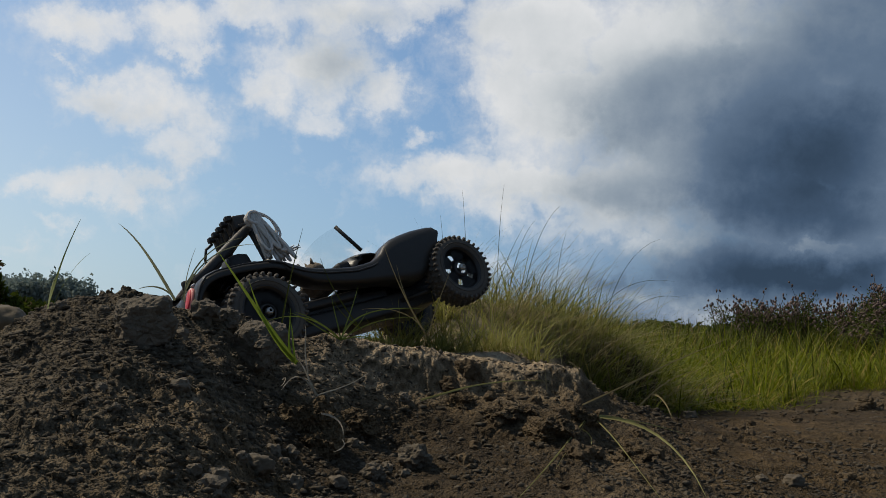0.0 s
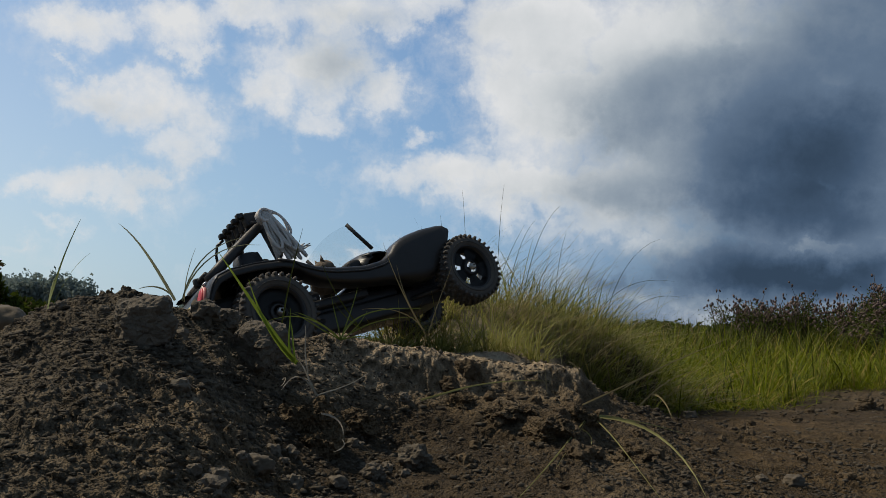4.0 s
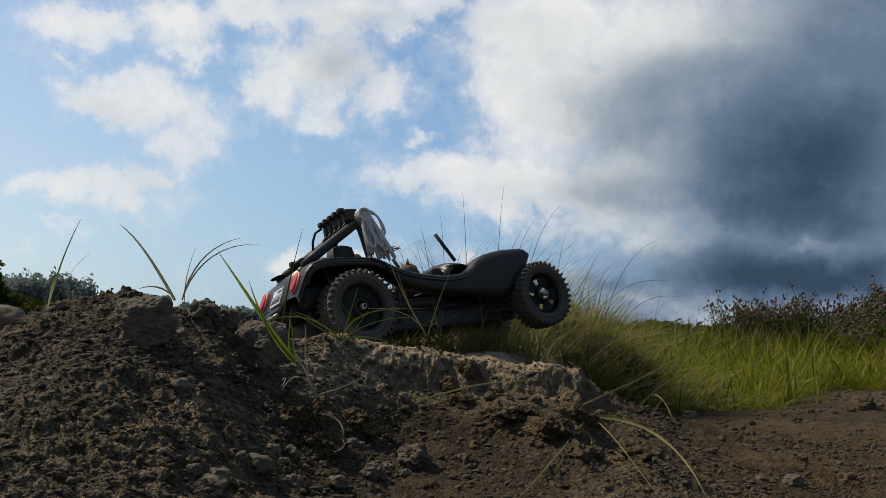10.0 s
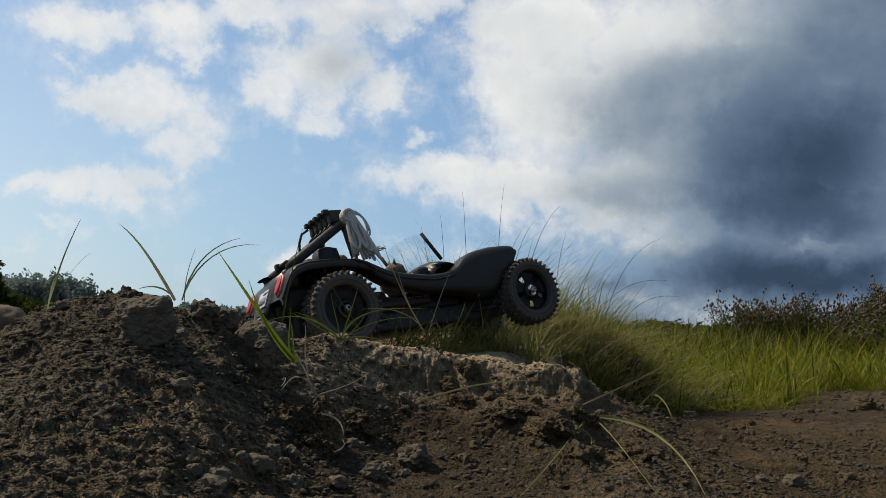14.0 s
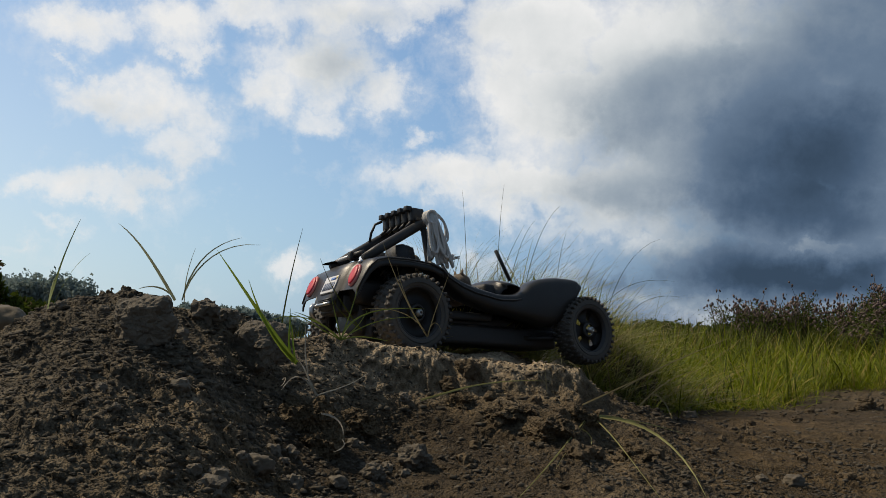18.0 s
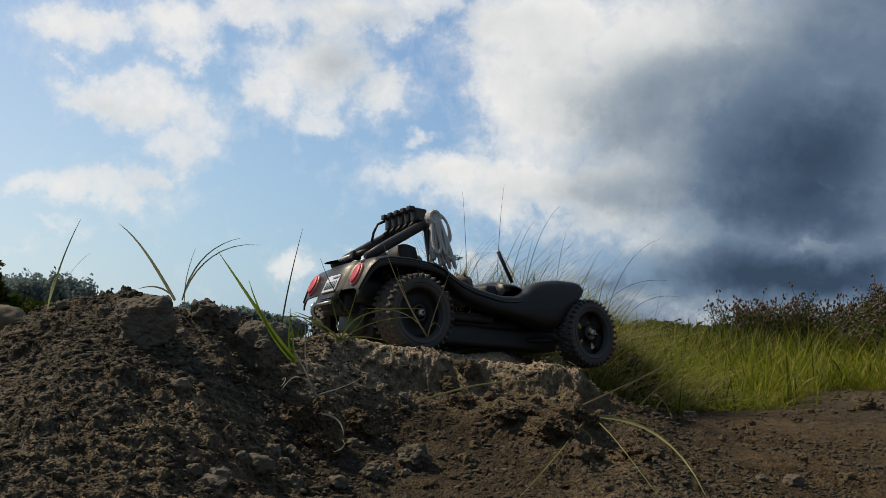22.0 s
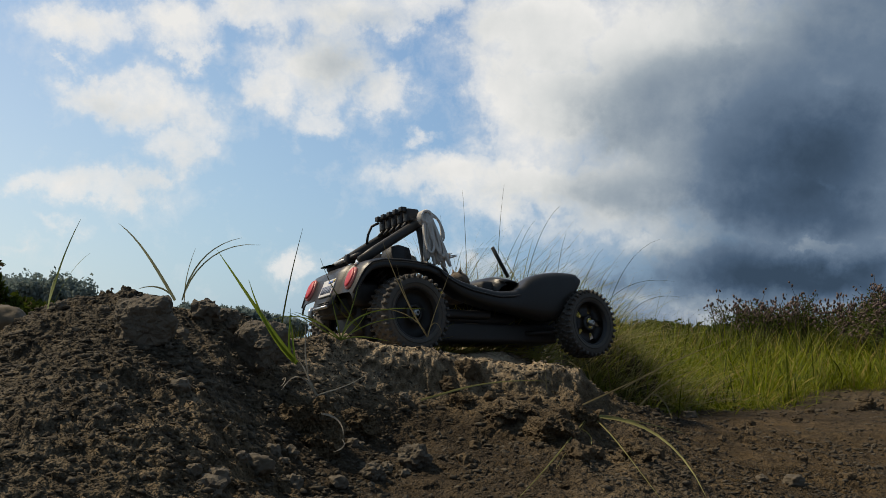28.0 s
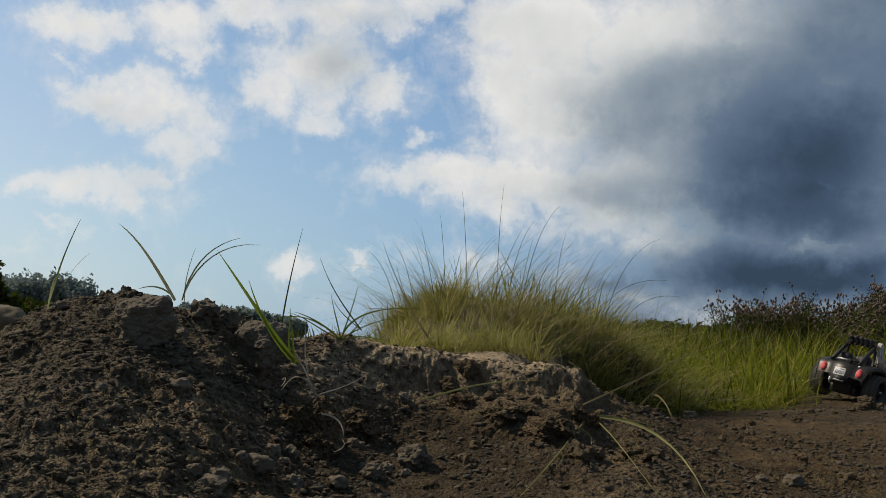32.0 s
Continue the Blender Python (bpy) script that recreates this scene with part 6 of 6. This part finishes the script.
def plush_cat():
    """Small striped plush cat: head with pricked ears on a rounded body, one mesh."""
    bm = bmesh.new()
    for centre, size in (((0, 0, 0.0), (0.017, 0.016, 0.013)), ((-0.010, 0, -0.022), (0.020, 0.017, 0.018)), ((0.013, 0, -0.004), (0.008, 0.008, 0.006)), ((0.018, -0.010, -0.026), (0.012, 0.006, 0.006)), ((0.018, 0.010, -0.026), (0.012, 0.006, 0.006))):
        vs = bmesh.ops.create_icosphere(bm, subdivisions=3, radius=1.0)["verts"]
        for v in vs:
            n = 1 + 0.05 * noise.noise(v.co * 3.0)
            v.co = Vector((v.co.x * size[0] * n, v.co.y * size[1] * n, v.co.z * size[2] * n)) + Vector(centre)
    for side in (-1, 1):
        vs = bmesh.ops.create_cone(bm, cap_ends=True, segments=10, radius1=0.0055, radius2=0.0006, depth=0.011)["verts"]
        bmesh.ops.transform(bm, matrix=Matrix.Translation((-0.003, side * 0.009, 0.014)) @ Matrix.Rotation(-0.3 * side, 4, "X") @ Matrix.Diagonal((0.6, 1, 1, 1)), verts=vs)
    bmesh.ops.scale(bm, vec=(0.86, 0.86, 0.86), verts=bm.verts[:])
    return tagged(part("plush_cat", bm, FUR), "small striped plush cat in the driver's seat", "plush toy")


def canvas_roll():
    bm = bmesh.new()
    prof = [(0.001, -0.030), (0.0085, -0.029), (0.0095, -0.02), (0.0088, -0.008), (0.0096, 0.004), (0.0086, 0.016), (0.0094, 0.027), (0.001, 0.030)]
    lathe(bm, prof, 16, "Y")
    return tagged(part("canvas_roll", bm, CANVAS), "rolled tan canvas bundle behind the seats", "bundle")


HANK, CAT, BUNDLE = rope_coil(), plush_cat(), canvas_roll()


# ---- what moves ----
def car_pose_at(t):
    cols = list(zip(*CAR_PATH))
    return [float(np.interp(t, cols[0], c)) for c in cols[1:]]


def motions():
    rows = [(t, pose(*p)) for t, *p in CAR_PATH]
    walk(CAR, rows)
    walk(CAT, [(t, m @ pose(0.123, -0.018, 0.110, 0, 0, 0)) for t, m in rows])
    walk(BUNDLE, [(t, m @ pose(0.040, 0.0, 0.128, 0, 0, 0)) for t, m in rows])
    walk(HANK, [(t, m @ Matrix.Translation(KNOT)) for t, m in rows])
    # tufts go down under the car and rise again behind it
    for tuft, at, down in TUFTS:
        bent = pose(*at) @ Matrix.Rotation(radians(36), 4, "Z") @ Matrix.Rotation(radians(50), 4, "Y") @ Matrix.Rotation(radians(-36), 4, "Z")
        half = pose(*at) @ Matrix.Rotation(radians(36), 4, "Z") @ Matrix.Rotation(radians(14), 4, "Y") @ Matrix.Rotation(radians(-36), 4, "Z")
        walk(tuft, [(0.0, pose(*at)), (down, pose(*at)), (down + 2.5, bent), (30.5, bent), (31.0, half), (32.0, pose(*at))])
    # the wheels roll the way that the car goes
    times = [t for t, *_ in CAR_PATH if t < 28.4] + [round(28.5 + k / FPS, 4) for k in range(106)]
    roll, last, angle = [], None, 0.0
    for t in times:
        x, y, z, rx, ry, rz = car_pose_at(t)
        here, ahead = Vector((x, y, z)), pose(0, 0, 0, rx, ry, rz) @ Vector((1, 0, 0))
        if last is not None:
            angle += (here - last).dot(ahead)
        last = here
        roll.append((t, angle))
    for wheel, at, r in WHEELS:
        steer = (lambda t: float(np.interp(t, [30.4, 30.9, 31.6, 32.0], [0, 20, 20, 8]))) if at.x > 0.1 else (lambda t: 0.0)
        walk(wheel, [(t, pose(*at, 0, 0, steer(t)) @ pose(0, 0, 0, 0, math.degrees(d / r), 0)) for t, d in roll])


motions()
